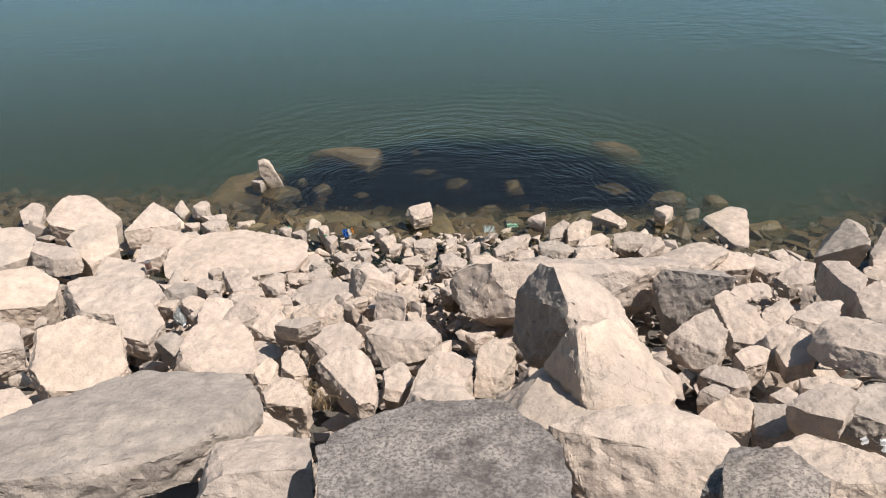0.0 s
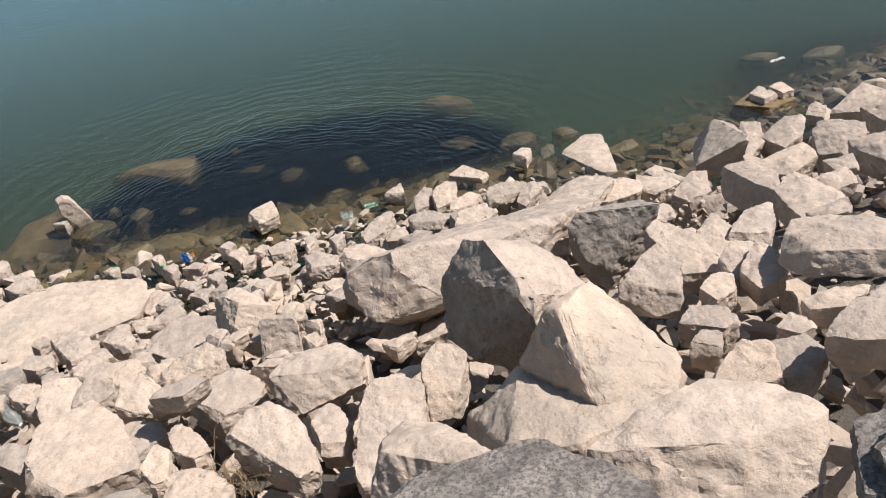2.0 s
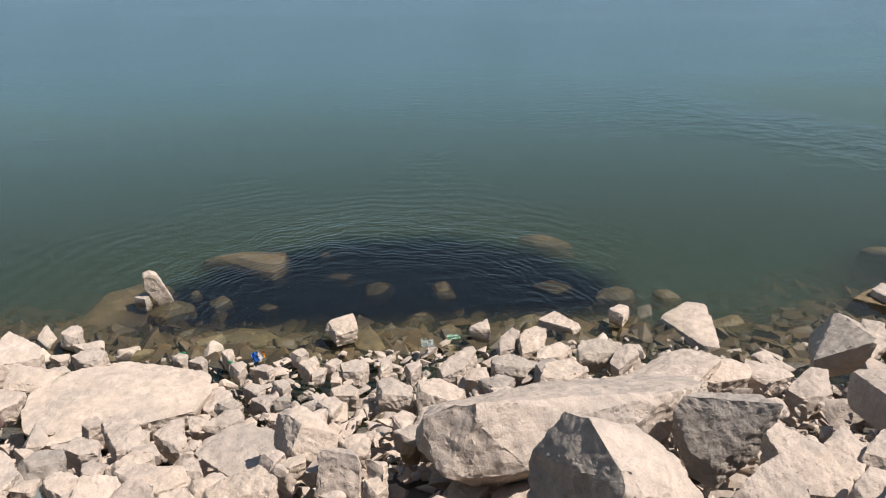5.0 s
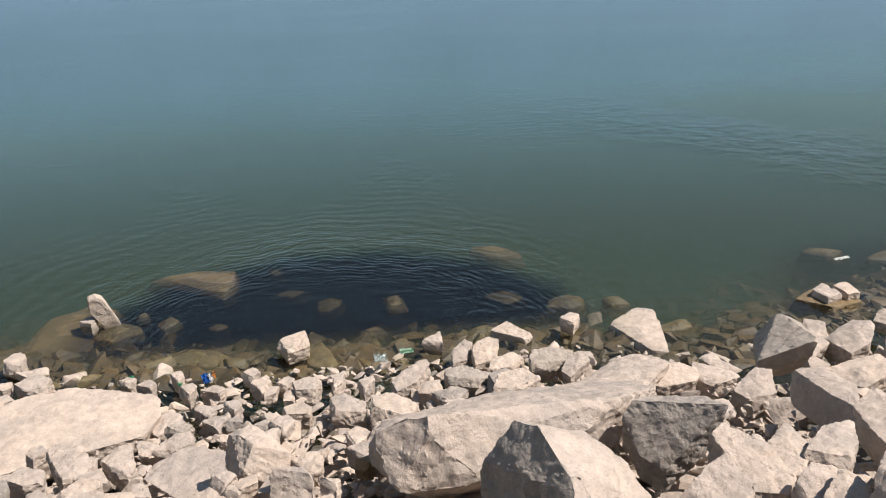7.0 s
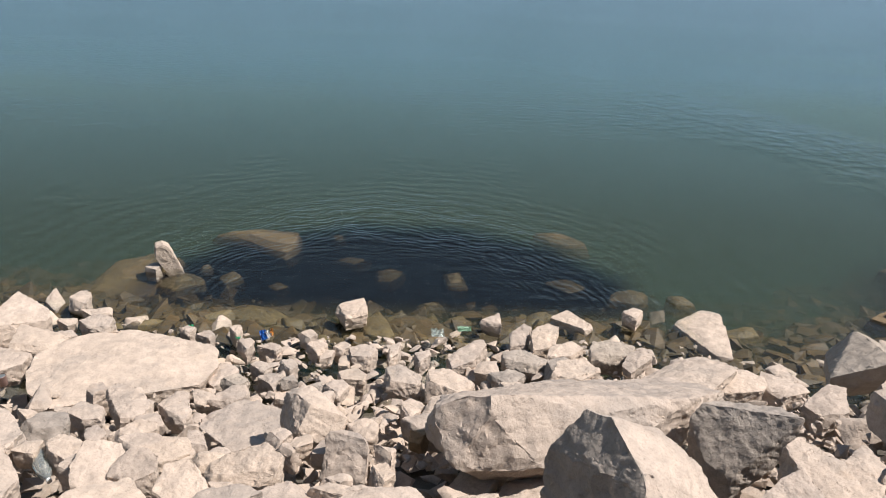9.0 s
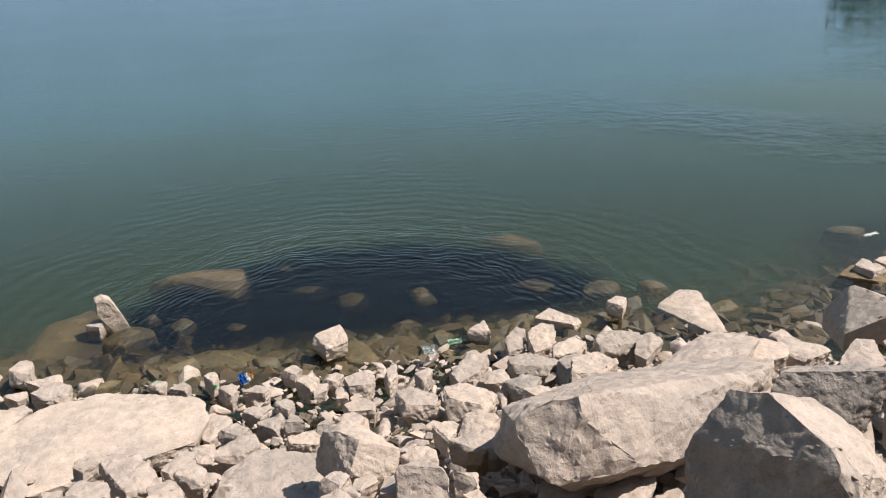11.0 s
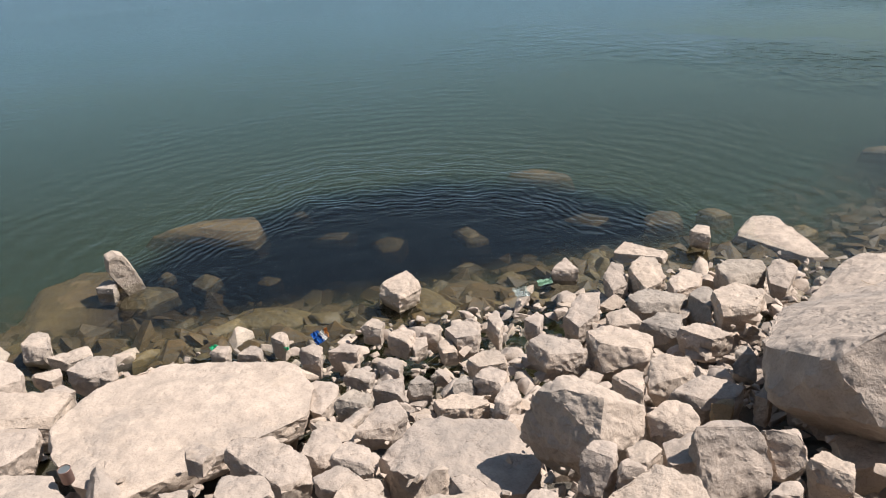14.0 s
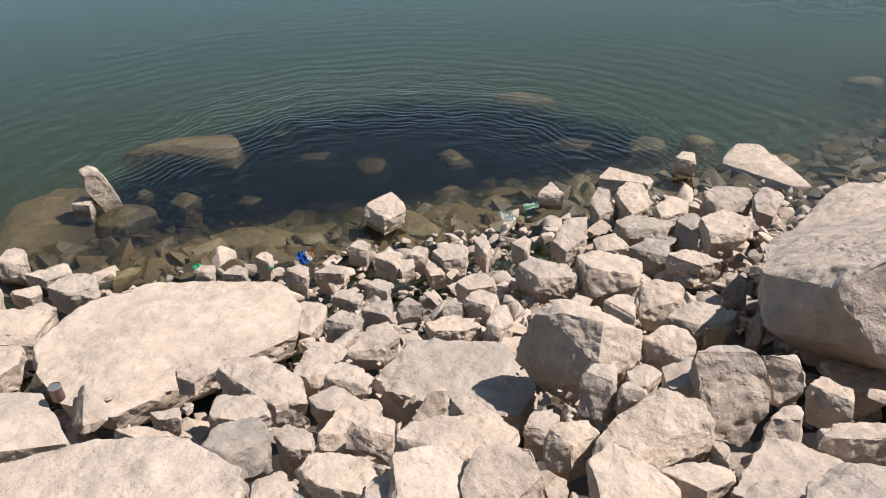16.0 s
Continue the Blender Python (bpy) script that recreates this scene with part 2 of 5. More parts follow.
def chisel(bm, rng, cuts, deep=(0.02, 0.075)):
    """Strikes off corners by plane cuts and closes the hull again."""
    for _ in range(cuts):
        n = Vector((rng.uniform(-1, 1), rng.uniform(-1, 1), rng.uniform(-0.3, 1))).normalized()
        reach = [v.co.dot(n) for v in bm.verts]
        top, low = max(reach), min(reach)
        at = top - (top - low) * rng.uniform(*deep)
        bmesh.ops.bisect_plane(bm, geom=bm.verts[:] + bm.edges[:] + bm.faces[:], plane_co=n * at, plane_no=n, clear_outer=True)
        points = [v.co.copy() for v in bm.verts]
        bm.free()
        bm = hull(points)
    return bm


def finish(name, bm, material, smooth=32):
    mesh = bpy.data.meshes.new(name)
    bm.to_mesh(mesh)
    bm.free()
    mesh.materials.append(material)
    mesh.shade_smooth()
    mesh.set_sharp_from_angle(angle=radians(smooth))
    return mesh


def hull(points):
    bm = bmesh.new()
    for p in points:
        bm.verts.new(p)
    made = bmesh.ops.convex_hull(bm, input=bm.verts)
    spare = {g for g in made["geom_interior"] + made["geom_unused"] if isinstance(g, bmesh.types.BMVert)}
    bmesh.ops.delete(bm, geom=list(spare), context="VERTS")
    return bm


def rounded(outline, rng, rise):
    """Fourteen points round a worn outline, and their heights."""
    row, up = [], []
    for i in range(14):
        k = i * len(outline) / 14
        a, b = int(k), (int(k) + 1) % len(outline)
        w, s = k % 1, rng.uniform(0.84, 1.08)
        row.append(((outline[a][0] * (1 - w) + outline[b][0] * w) * s, (outline[a][1] * (1 - w) + outline[b][1] * w) * s))
        up.append(rise[a] * (1 - w) + rise[b] * w - 0.025)
    return row, up


count = 0
TAKEN = []


def rock(kind, label, at, outline, lean, high, foot=(), material=None, under=0.68):
    """A broken stone: a plan outline, the slope of its top, its height and the plan of its foot where that stands out."""
    global count
    count += 1
    rng = random.Random(count)
    sx, sy = lean
    rise = [p[2] if len(p) > 2 else 0.0 for p in outline]
    outline = [p[:2] for p in outline]
    size = max(math.hypot(x, y) for x, y in outline)
    wide = math.sqrt(sum(math.hypot(x, y) for x, y in outline) / len(outline)) ** 2
    side, base = (0.98, 0.8) if foot else (0.76 + 0.24 * under, under)
    worn = material in (algae_stone, sunk_pale)
    if worn:
        outline, rise = rounded(outline, rng, rise)
    points = [Vector((x, y, sx * x + sy * y + r)) for (x, y), r in zip(outline, rise)]
    if worn:
        points += [Vector((x * k, y * k, z)) for x, y in outline for k, z in ((0.75, -0.008), (0.4, rng.uniform(0.0, 0.02)), (1.1, -0.10), (1.25, -0.24))]
    points += [Vector((x * side, y * side, sx * x + sy * y + r - high * 0.75)) for (x, y), r in zip(outline, rise)]
    points += [Vector((x * base, y * base, sx * x + sy * y - high * 1.15)) for x, y in outline]
    points += [Vector((x, y, sx * x + sy * y - high)) for x, y in foot]
    if high > 0.1:
        for _ in range(1 if foot else 2):
            x, y = rng.choice(outline)
            k = rng.uniform(0.1, 0.45)
            points.append(Vector((x * k, y * k, (sx * x + sy * y) * k + rng.uniform(0.04, 0.15) * min(wide, 0.3))))
    grain = min(0.048, max(0.022, size * 0.075))
    bm = weather(chisel(hull(points), rng, 0 if worn else 4), grain, min(0.075, 0.02 + 0.06 * wide), count, 3 if worn else 1)
    ob = new(kind, finish(kind, bm, material or limestone))
    ob.location = at
    TAKEN.append((at[0], at[1], max(0.12, wide)))
    return tagged(ob, label, "rock", "stones of the bank", "")


def hewn(kind, label, at, top, foot=(), material=None, under=0.92, dull_side=None):
    """A broken stone: the corners of its top, the corners below its broken fronts, and a buried base."""
    global count
    count += 1
    rng = random.Random(count)
    size = max(math.hypot(p[0], p[1]) for p in top)
    wide = sum(math.hypot(p[0], p[1]) for p in top) / len(top)
    drop = max([-p[2] for p in foot] + [0.1, 0.7 * min(wide, 0.35) if foot else 0.7 * wide])
    points = [Vector(p) for p in top] + [Vector(p) for p in foot]
    points += [Vector((x * under, y * under, -drop - 0.08)) for x, y, z in top]
    side = 1.03 if under > 0.9 else 0.97
    points += [Vector((x * side, y * side, z - 0.4 * drop)) for x, y, z in top]
    x, y, z = rng.choice(top)
    points.append(Vector((x * 0.4, y * 0.4, z * 0.4 + rng.uniform(0.02, 0.10) * min(wide, 0.3))))
    grain = min(0.04, max(0.02, size * 0.07))
    bm = weather(chisel(hull(points), rng, 5, (0.015, 0.06)), grain, min(0.085, 0.03 + 0.08 * wide), count)
    # Faces turned towards the given direction take the duller grey-brown stone.
    if dull_side:
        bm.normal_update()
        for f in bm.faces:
            f.material_index = int(f.normal.dot(Vector(dull_side)) > 0.62)
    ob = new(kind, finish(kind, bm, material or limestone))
    if dull_side:
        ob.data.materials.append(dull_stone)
    ob.location = at
    TAKEN.append((at[0], at[1], max(0.1, wide)))
    return tagged(ob, label, "rock", "stones of the bank", "")


def horn_boulder(at, crest, skirt):
    """A boulder with a tall crest, steep on one side, over a broad sloping foot."""
    bm = bmesh.new()
    for row, seed in ((crest, 901), (skirt, 902)):
        low = [(x * 1.15, y * 1.15, -1.0) for x, y, z in row]
        one = weather(chisel(hull([Vector(p) for p in row] + [Vector(p) for p in low]), random.Random(seed), 3, (0.01, 0.04)), 0.04, 0.06, seed)
        half = bpy.data.meshes.new("boulder")
        one.to_mesh(half)
        one.free()
        bm.from_mesh(half)
        bpy.data.meshes.remove(half)
    ob = new("boulder", finish("boulder", bm, limestone))
    ob.location = at
    TAKEN.append((at[0], at[1], 0.5))
    return tagged(ob, "tall horn-shaped pale limestone boulder with a steep shaded side", "rock", "stones of the bank", "")


# ---- ground, lake and far shore ----
def ground_height(x, y):
    near = bank(x, y) - 0.14 - 0.36 * min(1.0, max(0.0, (y - 1.0) / 1.5))
    if y < 0.5:
        near = min(near, bank(x, 0.5) - 0.14 + 0.12 * (0.5 - y), 3.4)
    low = max(near, -2.6)
    far = min(1.0, max(0.0, (y - 150) / 90))
    hills = 40 + 4 * noise.noise(Vector((x / 130, y / 170, 0.3))) + 2 * noise.noise(Vector((x / 30, y / 30, 4)))
    ease = far * far * (3 - 2 * far)
    return low * (1 - ease) + hills * ease


def steps(first, last, near, wide):
    """Numbers from first to last, close together round nought and wider apart outwards."""
    row, v = [0.0], 0.0
    while v < last:
        v += near + abs(v) * wide
        row.append(min(v, last))
    v = 0.0
    while v > first:
        v -= near + abs(v) * wide
        row.append(max(v, first))
    return sorted(set(row))


def sheet(name, xs, ys, height, material, bumpy=0.0):
    verts = [(x, y, height(x, y) + (bumpy * noise.fractal(Vector((x * 2, y * 2, 1)), 0.8, 2, 4) if abs(x) < 15 and abs(y) < 15 else 0)) for y in ys for x in xs]
    w = len(xs)
    faces = [(j * w + i, j * w + i + 1, (j + 1) * w + i + 1, (j + 1) * w + i) for j in range(len(ys) - 1) for i in range(w - 1)]
    mesh = bpy.data.meshes.new(name)
    mesh.from_pydata(verts, [], faces)
    mesh.materials.append(material)
    mesh.shade_smooth()
    return new(name, mesh)


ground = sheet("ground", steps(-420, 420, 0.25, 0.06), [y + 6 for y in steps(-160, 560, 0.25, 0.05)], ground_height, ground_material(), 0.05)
tagged(ground, "dry gravelly earth bank, lake bed and far scrub hills painted haze-blue", "ground", "", "structure")


def flat(name, x0, x1, y0, y1, z, material, label, nx=1):
    ob = sheet(name, [x0 + (x1 - x0) * i / nx for i in range(nx + 1)], [y0, y1], lambda x, y: z, material)
    return tagged(ob, label)


water = flat("water", -400, 400, 8.6, 260, 0.0, water_material(), "calm blue-green lake water with small ripples")
water.visible_shadow = False
tagged(water, "", "water", "", "structure")
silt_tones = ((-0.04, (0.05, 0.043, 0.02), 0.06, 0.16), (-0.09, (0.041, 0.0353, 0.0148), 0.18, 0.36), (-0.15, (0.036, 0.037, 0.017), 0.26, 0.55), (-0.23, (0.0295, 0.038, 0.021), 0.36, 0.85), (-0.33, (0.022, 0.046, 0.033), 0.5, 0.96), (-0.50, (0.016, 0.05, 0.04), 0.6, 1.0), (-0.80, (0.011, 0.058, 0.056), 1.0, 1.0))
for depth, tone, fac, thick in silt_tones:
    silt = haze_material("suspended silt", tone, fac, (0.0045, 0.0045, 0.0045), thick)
    layer = flat("silt", -400, 400, 8.6, 260, depth, silt, "green-blue silt in the lake water, dark navy near the shore, sky tint painted far out")
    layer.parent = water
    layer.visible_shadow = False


def far_woods():
    """Trees on a far point of the shore: trunks and crowns of many leaf clumps."""
    rng = random.Random(31)
    verts, faces = [], []
    for _ in range(120):
        a, r = radians(37 + 25 * rng.random()), rng.uniform(115, 145)
        x, y = r * math.sin(a), r * math.cos(a)
        tall = rng.uniform(5, 9)
        for k in range(5):
            b, c = 2 * math.pi * k / 5, 2 * math.pi * (k + 1) / 5
            n0 = len(verts)
            verts += [(x + 0.3 * math.cos(b), y + 0.3 * math.sin(b), -2.6), (x + 0.3 * math.cos(c), y + 0.3 * math.sin(c), -2.6), (x, y, tall * 0.8)]
            faces.append((n0, n0 + 1, n0 + 2))
        for _ in range(70):
            d = Vector((rng.gauss(0, 1), rng.gauss(0, 1), rng.gauss(0, 1))).normalized() * rng.uniform(0.5, 1)
            c = Vector((x + d.x * tall * 0.36, y + d.y * tall * 0.36, tall * 0.55 + d.z * tall * 0.45))
            n0 = len(verts)
            for _ in range(4):
                verts.append(tuple(c + Vector((rng.uniform(-1, 1), rng.uniform(-1, 1), rng.uniform(-1, 1))) * 0.9))
            faces += [(n0, n0 + 1, n0 + 2), (n0 + 1, n0 + 2, n0 + 3), (n0, n0 + 2, n0 + 3)]
    mesh = bpy.data.meshes.new("far_woods")
    mesh.from_pydata(verts, [], faces)
    mesh.materials.append(plain_material("dull green leaves", (0.055, 0.07, 0.03), 0.8))
    tagged(new("far_woods", mesh), "dull green trees on a far point of the shore", "trees", "", "stuff")


far_woods()

# ---- the larger stones of the bank ----
rock("slab", "broad flat pale limestone slab with small brown stains", (-2.64, 8.43, 0.45), ((-0.88, 0.01), (-0.7, 0.53), (-0.12, 0.67), (0.36, 0.57), (0.72, 0.42), (0.78, 0.08), (0.69, -0.2), (0.25, -0.13), (0.16, -0.39), (-0.12, -0.49), (-0.44, -0.64), (-0.7, -0.44)), (-0.04, 0.05), 0.2, under=.75)
rock("stone", "small broken pale limestone piece between the boulders", (-2.64, 7.68, 0.71), ((-0.06, 0.04), (-0.0, 0.13), (0.1, 0.0), (0.02, -0.12), (-0.06, -0.05)), (-0.03, -0.19), 0.1, foot=((-0.07, -0.07), (0.01, -0.14)))
rock("stone", "small broken pale limestone piece between the boulders", (-3.5, 10.25, 0.1), ((-0.21, 0.01), (0.12, 0.1), (0.14, -0.02), (-0.05, -0.09)), (-0.08, 0.16), 0.12)
rock("stone", "small broken pale limestone piece between the boulders", (-3.6, 9.67, 0.27), ((-0.14, 0.02), (0.06, 0.09), (0.08, -0.03), (0.01, -0.08)), (-0.06, 0.13), 0.12)
rock("stone", "small broken pale limestone piece between the boulders", (-3.51, 9.41, 0.27), ((-0.12, 0.02), (0.0, 0.07), (0.11, -0.03), (0.0, -0.07)), (-0.06, 0.12), 0.12)
rock("block", "angular pale limestone block wedged among the boulders", (-3.71, 9.15, 0.34), ((-0.25, 0.25), (0.3, 0.1), (0.17, -0.19), (-0.22, -0.15)), (-0.06, 0.1), 0.25)
rock("block", "angular pale limestone block wedged among the boulders", (-3.7, 8.54, 0.46), ((-0.17, 0.19), (0.16, 0.12), (0.12, -0.09), (-0.11, -0.23)), (-0.07, 0.08), 0.18)
rock("boulder", "large pale limestone boulder with worn edges on the bank", (-3.49, 7.39, 0.84), ((-0.33, 0.36), (0.16, 0.2), (0.23, -0.02), (0.29, -0.22), (-0.07, -0.19), (-0.27, -0.12)), (-0.08, 0.01), 0.25)
rock("stone", "small broken pale limestone piece between the boulders", (-2.78, 7.33, 0.73), ((-0.08, 0.07), (0.07, 0.04), (0.06, -0.07), (-0.04, -0.04)), (-0.02, -0.23), 0.1, foot=((-0.08, 0.05), (0.05, -0.08)))
rock("stone", "small broken pale limestone piece between the boulders", (-2.45, 6.06, 1.3), ((-0.05, 0.07), (0.06, 0.08), (0.07, -0.1), (-0.08, -0.05)), (0.01, -0.13), 0.12)
rock("stone", "small broken pale limestone piece between the boulders", (-1.81, 8.48, 0.36), ((-0.05, 0.23), (0.13, 0.11), (0.09, -0.03), (-0.05, -0.19), (-0.12, -0.12)), (0.0, 0.05), 0.12)
rock("stone", "small broken pale limestone piece between the boulders", (-1.68, 8.02, 0.47), ((-0.1, -0.02), (0.05, 0.07), (0.12, 0.05), (-0.07, -0.1)), (0.03, 0.02), 0.12)
rock("stone", "small broken pale limestone piece between the boulders", (-0.92, 9.13, 0.23), ((-0.06, 0.09), (0.08, 0.07), (0.05, -0.06), (-0.07, -0.1)), (0.07, 0.09), 0.12)
rock("stone", "small broken pale limestone piece between the boulders", (-0.74, 9.0, 0.23), ((-0.05, 0.08), (0.05, 0.11), (0.06, -0.11), (-0.06, -0.08)), (0.08, 0.08), 0.12)
rock("block", "angular pale limestone block wedged among the boulders", (0.06, 3.49, 2.35), ((-0.14, 0.29), (0.04, 0.18), (0.21, -0.27), (0.09, -0.25), (-0.2, 0.05)), (0.01, -0.3), 0.21, foot=((-0.29, -0.01), (-0.15, -0.04)))
rock("boulder", "big weathered grey boulder with pale streaks and pitted top", (0.09, 2.68, 2.72), ((-0.5, 0.01), (-0.44, 0.18), (-0.25, 0.34), (0.25, 0.36), (0.44, 0.11), (0.48, -0.17), (0.43, -0.4), (-0.41, -0.43)), (-0.0, -0.09), 0.56, material=grey_stone)
rock("boulder", "large weathered grey limestone boulder with rough pitted face", (1.28, 2.48, 2.8), ((-0.16, 0.14), (-0.03, 0.18), (0.08, 0.17), (0.13, 0.03), (0.16, -0.03), (0.07, -0.25), (-0.26, -0.23)), (0.09, -0.1), 0.23, material=grey_stone)
rock("boulder", "large pale limestone boulder with worn edges on the bank", (1.59, 2.75, 2.64), ((-0.22, 0.11), (0.01, 0.25), (0.2, 0.04), (0.18, -0.17), (-0.07, -0.17), (-0.11, -0.06)), (0.03, -0.28), 0.1, foot=((-0.09, -0.2), (0.17, -0.21)))
rock("boulder", "large pale limestone boulder with worn edges on the bank", (2.53, 4.55, 2.02), ((-0.26, 0.13), (-0.07, 0.33), (0.16, 0.16), (0.32, -0.11), (0.08, -0.4), (-0.23, -0.1)), (0.11, -0.19), 0.13, foot=((-0.3, 0.08), (-0.29, -0.15), (0.03, -0.45)))
rock("boulder", "dull grey-brown block with a coarse broken front", (1.85, 5.99, 1.51), ((0.27, -0.17, 0.11), (0.22, 0.11, -0.09), (-0.05, 0.25, -0.06), (-0.25, 0.18, 0.11), (-0.3, 0.13, 0.06), (-0.23, -0.05, -0.06), (-0.1, -0.17, -0.11), (0.19, -0.16, -0.01), (0.26, -0.12, 0.04)), (0.55, 0.5), 0.25, material=dull_stone)
rock("stone", "small broken pale limestone piece between the boulders", (2.38, 5.54, 1.5), ((-0.08, 0.14), (0.13, 0.27), (0.15, 0.0), (-0.04, -0.23), (-0.16, -0.18)), (0.15, 0.05), 0.15)
rock("block", "angular pale limestone block wedged among the boulders", (2.24, 4.77, 1.76), ((-0.14, 0.04), (0.08, 0.23), (0.15, 0.05), (0.05, -0.15), (-0.13, -0.17)), (0.14, 0.02), 0.15)
rock("boulder", "large pale limestone boulder with worn edges on the bank", (3.2, 6.37, 1.4), ((-0.1, 0.34), (0.1, 0.26), (0.13, -0.08), (-0.04, -0.38), (-0.09, -0.13)), (0.13, -0.1), 0.25, foot=((-0.14, 0.21), (-0.14, -0.19), (-0.06, -0.41)))
rock("boulder", "grey pyramid-shaped boulder at the edge of the water", (4.04, 8.33, 0.72), ((-0.46, -0.36, 0.02), (0.01, 0.56, -0.1), (0.12, 0.34, 0.17), (0.24, 0.18, 0.05), (-0.0, -0.54, 0.08), (0.09, -0.18, -0.22)), (0.33, -0.3), 0.23, material=dull_stone)
rock("boulder", "pale wedge-shaped boulder leaning at the waterline", (3.36, 10.19, 0.0), ((-0.32, 0.34), (0.12, 0.55), (0.33, 0.45), (0.25, -0.01), (0.06, -0.71), (-0.09, -0.61), (-0.14, -0.14), (-0.21, 0.13)), (0.11, -0.03), 0.11, foot=((-0.29, 0.28), (-0.16, -0.19), (-0.1, -0.64)))
rock("block", "angular pale limestone block wedged among the boulders", (2.68, 7.94, 0.67), ((-0.45, -0.02), (-0.07, 0.29), (0.3, 0.04), (0.28, -0.15), (-0.06, -0.16)), (0.08, 0.14), 0.24)
rock("stone", "small broken pale limestone piece between the boulders", (3.11, 7.9, 0.66), ((-0.09, 0.22), (0.12, 0.05), (0.22, -0.11), (-0.05, -0.17), (-0.2, 0.01)), (0.12, 0.14), 0.17)
rock("stone", "small broken pale limestone piece between the boulders", (3.56, 8.68, 0.31), ((-0.14, 0.12), (0.03, 0.17), (0.11, -0.1), (-0.01, -0.19)), (0.08, 0.17), 0.12)
rock("block", "angular pale limestone block wedged among the boulders", (3.17, 7.25, 0.91), ((-0.22, 0.02), (0.09, 0.21), (0.19, 0.13), (0.08, -0.16), (-0.13, -0.2)), (0.16, 0.1), 0.2)
rock("boulder", "large pale limestone boulder with worn edges on the bank", (2.39, 7.96, 0.74), ((0.02, 0.38), (0.25, 0.31), (0.31, -0.05), (-0.15, -0.48), (-0.43, -0.17)), (0.18, -0.15), 0.12, foot=((-1.17, -0.16), (-1.04, -0.2), (-0.68, -0.16)))
rock("stone", "small broken pale limestone piece between the boulders", (1.81, 10.33, 0.03), ((-0.24, 0.13), (0.02, 0.32), (0.22, -0.18), (0.08, -0.26), (-0.08, -0.01)), (0.1, -0.05), 0.1, foot=((-0.22, 0.1), (0.08, -0.27)))
rock("stone", "small broken pale limestone piece between the boulders", (3.1, 11.09, -0.28), ((-0.06, 0.13), (0.12, 0.12), (0.07, -0.12), (-0.12, -0.12)), (0.22, 0.16), 0.12)
rock("block", "angular pale limestone block wedged among the boulders", (2.05, 8.64, 0.49), ((-0.04, 0.12), (0.13, 0.2), (0.15, -0.03), (-0.1, -0.21), (-0.15, -0.07)), (0.27, 0.06), 0.13)
rock("stone", "small broken pale limestone piece between the boulders", (0.64, 8.74, 0.32), ((-0.08, 0.13), (0.1, 0.09), (0.11, -0.16), (-0.13, -0.06)), (0.17, 0.08), 0.13)
rock("block", "large pale limestone boulder with worn edges on the bank", (-0.59, 5.32, 1.57), ((-0.15, 0.04), (-0.04, 0.09), (0.13, 0.03), (0.1, -0.1), (-0.03, -0.05)), (0.0, -0.3), 0.18, foot=((-0.17, 0.01), (-0.01, 0.0), (0.06, -0.12)))
rock("block", "angular pale limestone block wedged among the boulders", (-1.17, 5.12, 1.68), ((-0.08, 0.03), (0.0, 0.08), (0.14, 0.03), (0.05, -0.1), (-0.11, -0.05)), (0.07, -0.21), 0.12)
rock("block", "large pale limestone boulder with worn edges on the bank", (-1.06, 4.97, 1.83), ((-0.09, 0.07), (0.05, 0.09), (0.17, -0.01), (0.03, -0.14), (-0.17, -0.02)), (0.09, -0.21), 0.12)
rock("stone", "small broken pale limestone piece between the boulders", (-0.86, 6.17, 1.27), ((-0.04, 0.06), (0.06, 0.07), (0.08, -0.03), (-0.02, -0.08), (-0.08, -0.03)), (0.13, -0.08), 0.12)
rock("stone", "small broken pale limestone piece between the boulders", (-0.69, 6.13, 1.26), ((-0.04, 0.08), (0.13, 0.09), (0.02, -0.1), (-0.11, -0.06)), (0.14, -0.08), 0.12)
rock("stone", "small broken pale limestone piece between the boulders", (-1.53, 6.08, 1.24), ((-0.07, 0.04), (0.02, 0.08), (0.05, -0.01), (-0.01, -0.11)), (0.07, -0.12), 0.12)
rock("stone", "small broken pale limestone piece between the boulders", (-2.03, 6.95, 0.89), ((-0.1, 0.07), (0.04, 0.11), (0.14, -0.04), (0.01, -0.1), (-0.08, -0.04)), (0.04, -0.05), 0.12)
rock("stone", "small broken pale limestone piece between the boulders", (-1.83, 7.85, 0.51), ((-0.15, 0.17), (0.07, 0.07), (0.15, -0.17), (-0.07, -0.08)), (0.02, 0.01), 0.12)
rock("boulder", "large pale limestone boulder with worn edges on the bank", (-5.14, 9.91, 0.31), ((-0.4, -0.34), (-0.42, 0.31), (-0.19, 0.5), (0.22, 0.15), (0.45, 0.08), (0.42, -0.35), (-0.08, -0.34)), (-0.24, 0.16), 0.45)
rock("stone", "small broken pale limestone piece between the boulders", (-6.08, 10.27, 0.17), ((-0.16, -0.03), (-0.09, 0.25), (0.08, 0.21), (0.18, -0.16), (-0.01, -0.27)), (-0.26, 0.15), 0.19)
rock("boulder", "large pale limestone boulder with worn edges on the bank", (-4.07, 9.58, 0.36), ((-0.3, -0.32), (-0.15, 0.42), (0.31, 0.17), (0.28, -0.02), (-0.14, -0.25)), (-0.16, 0.18), 0.28)
rock("stone", "small broken pale limestone piece between the boulders", (-4.17, 10.75, -0.01), ((-0.1, -0.04), (-0.07, 0.24), (0.12, -0.01), (0.06, -0.19)), (-0.18, 0.19), 0.12)
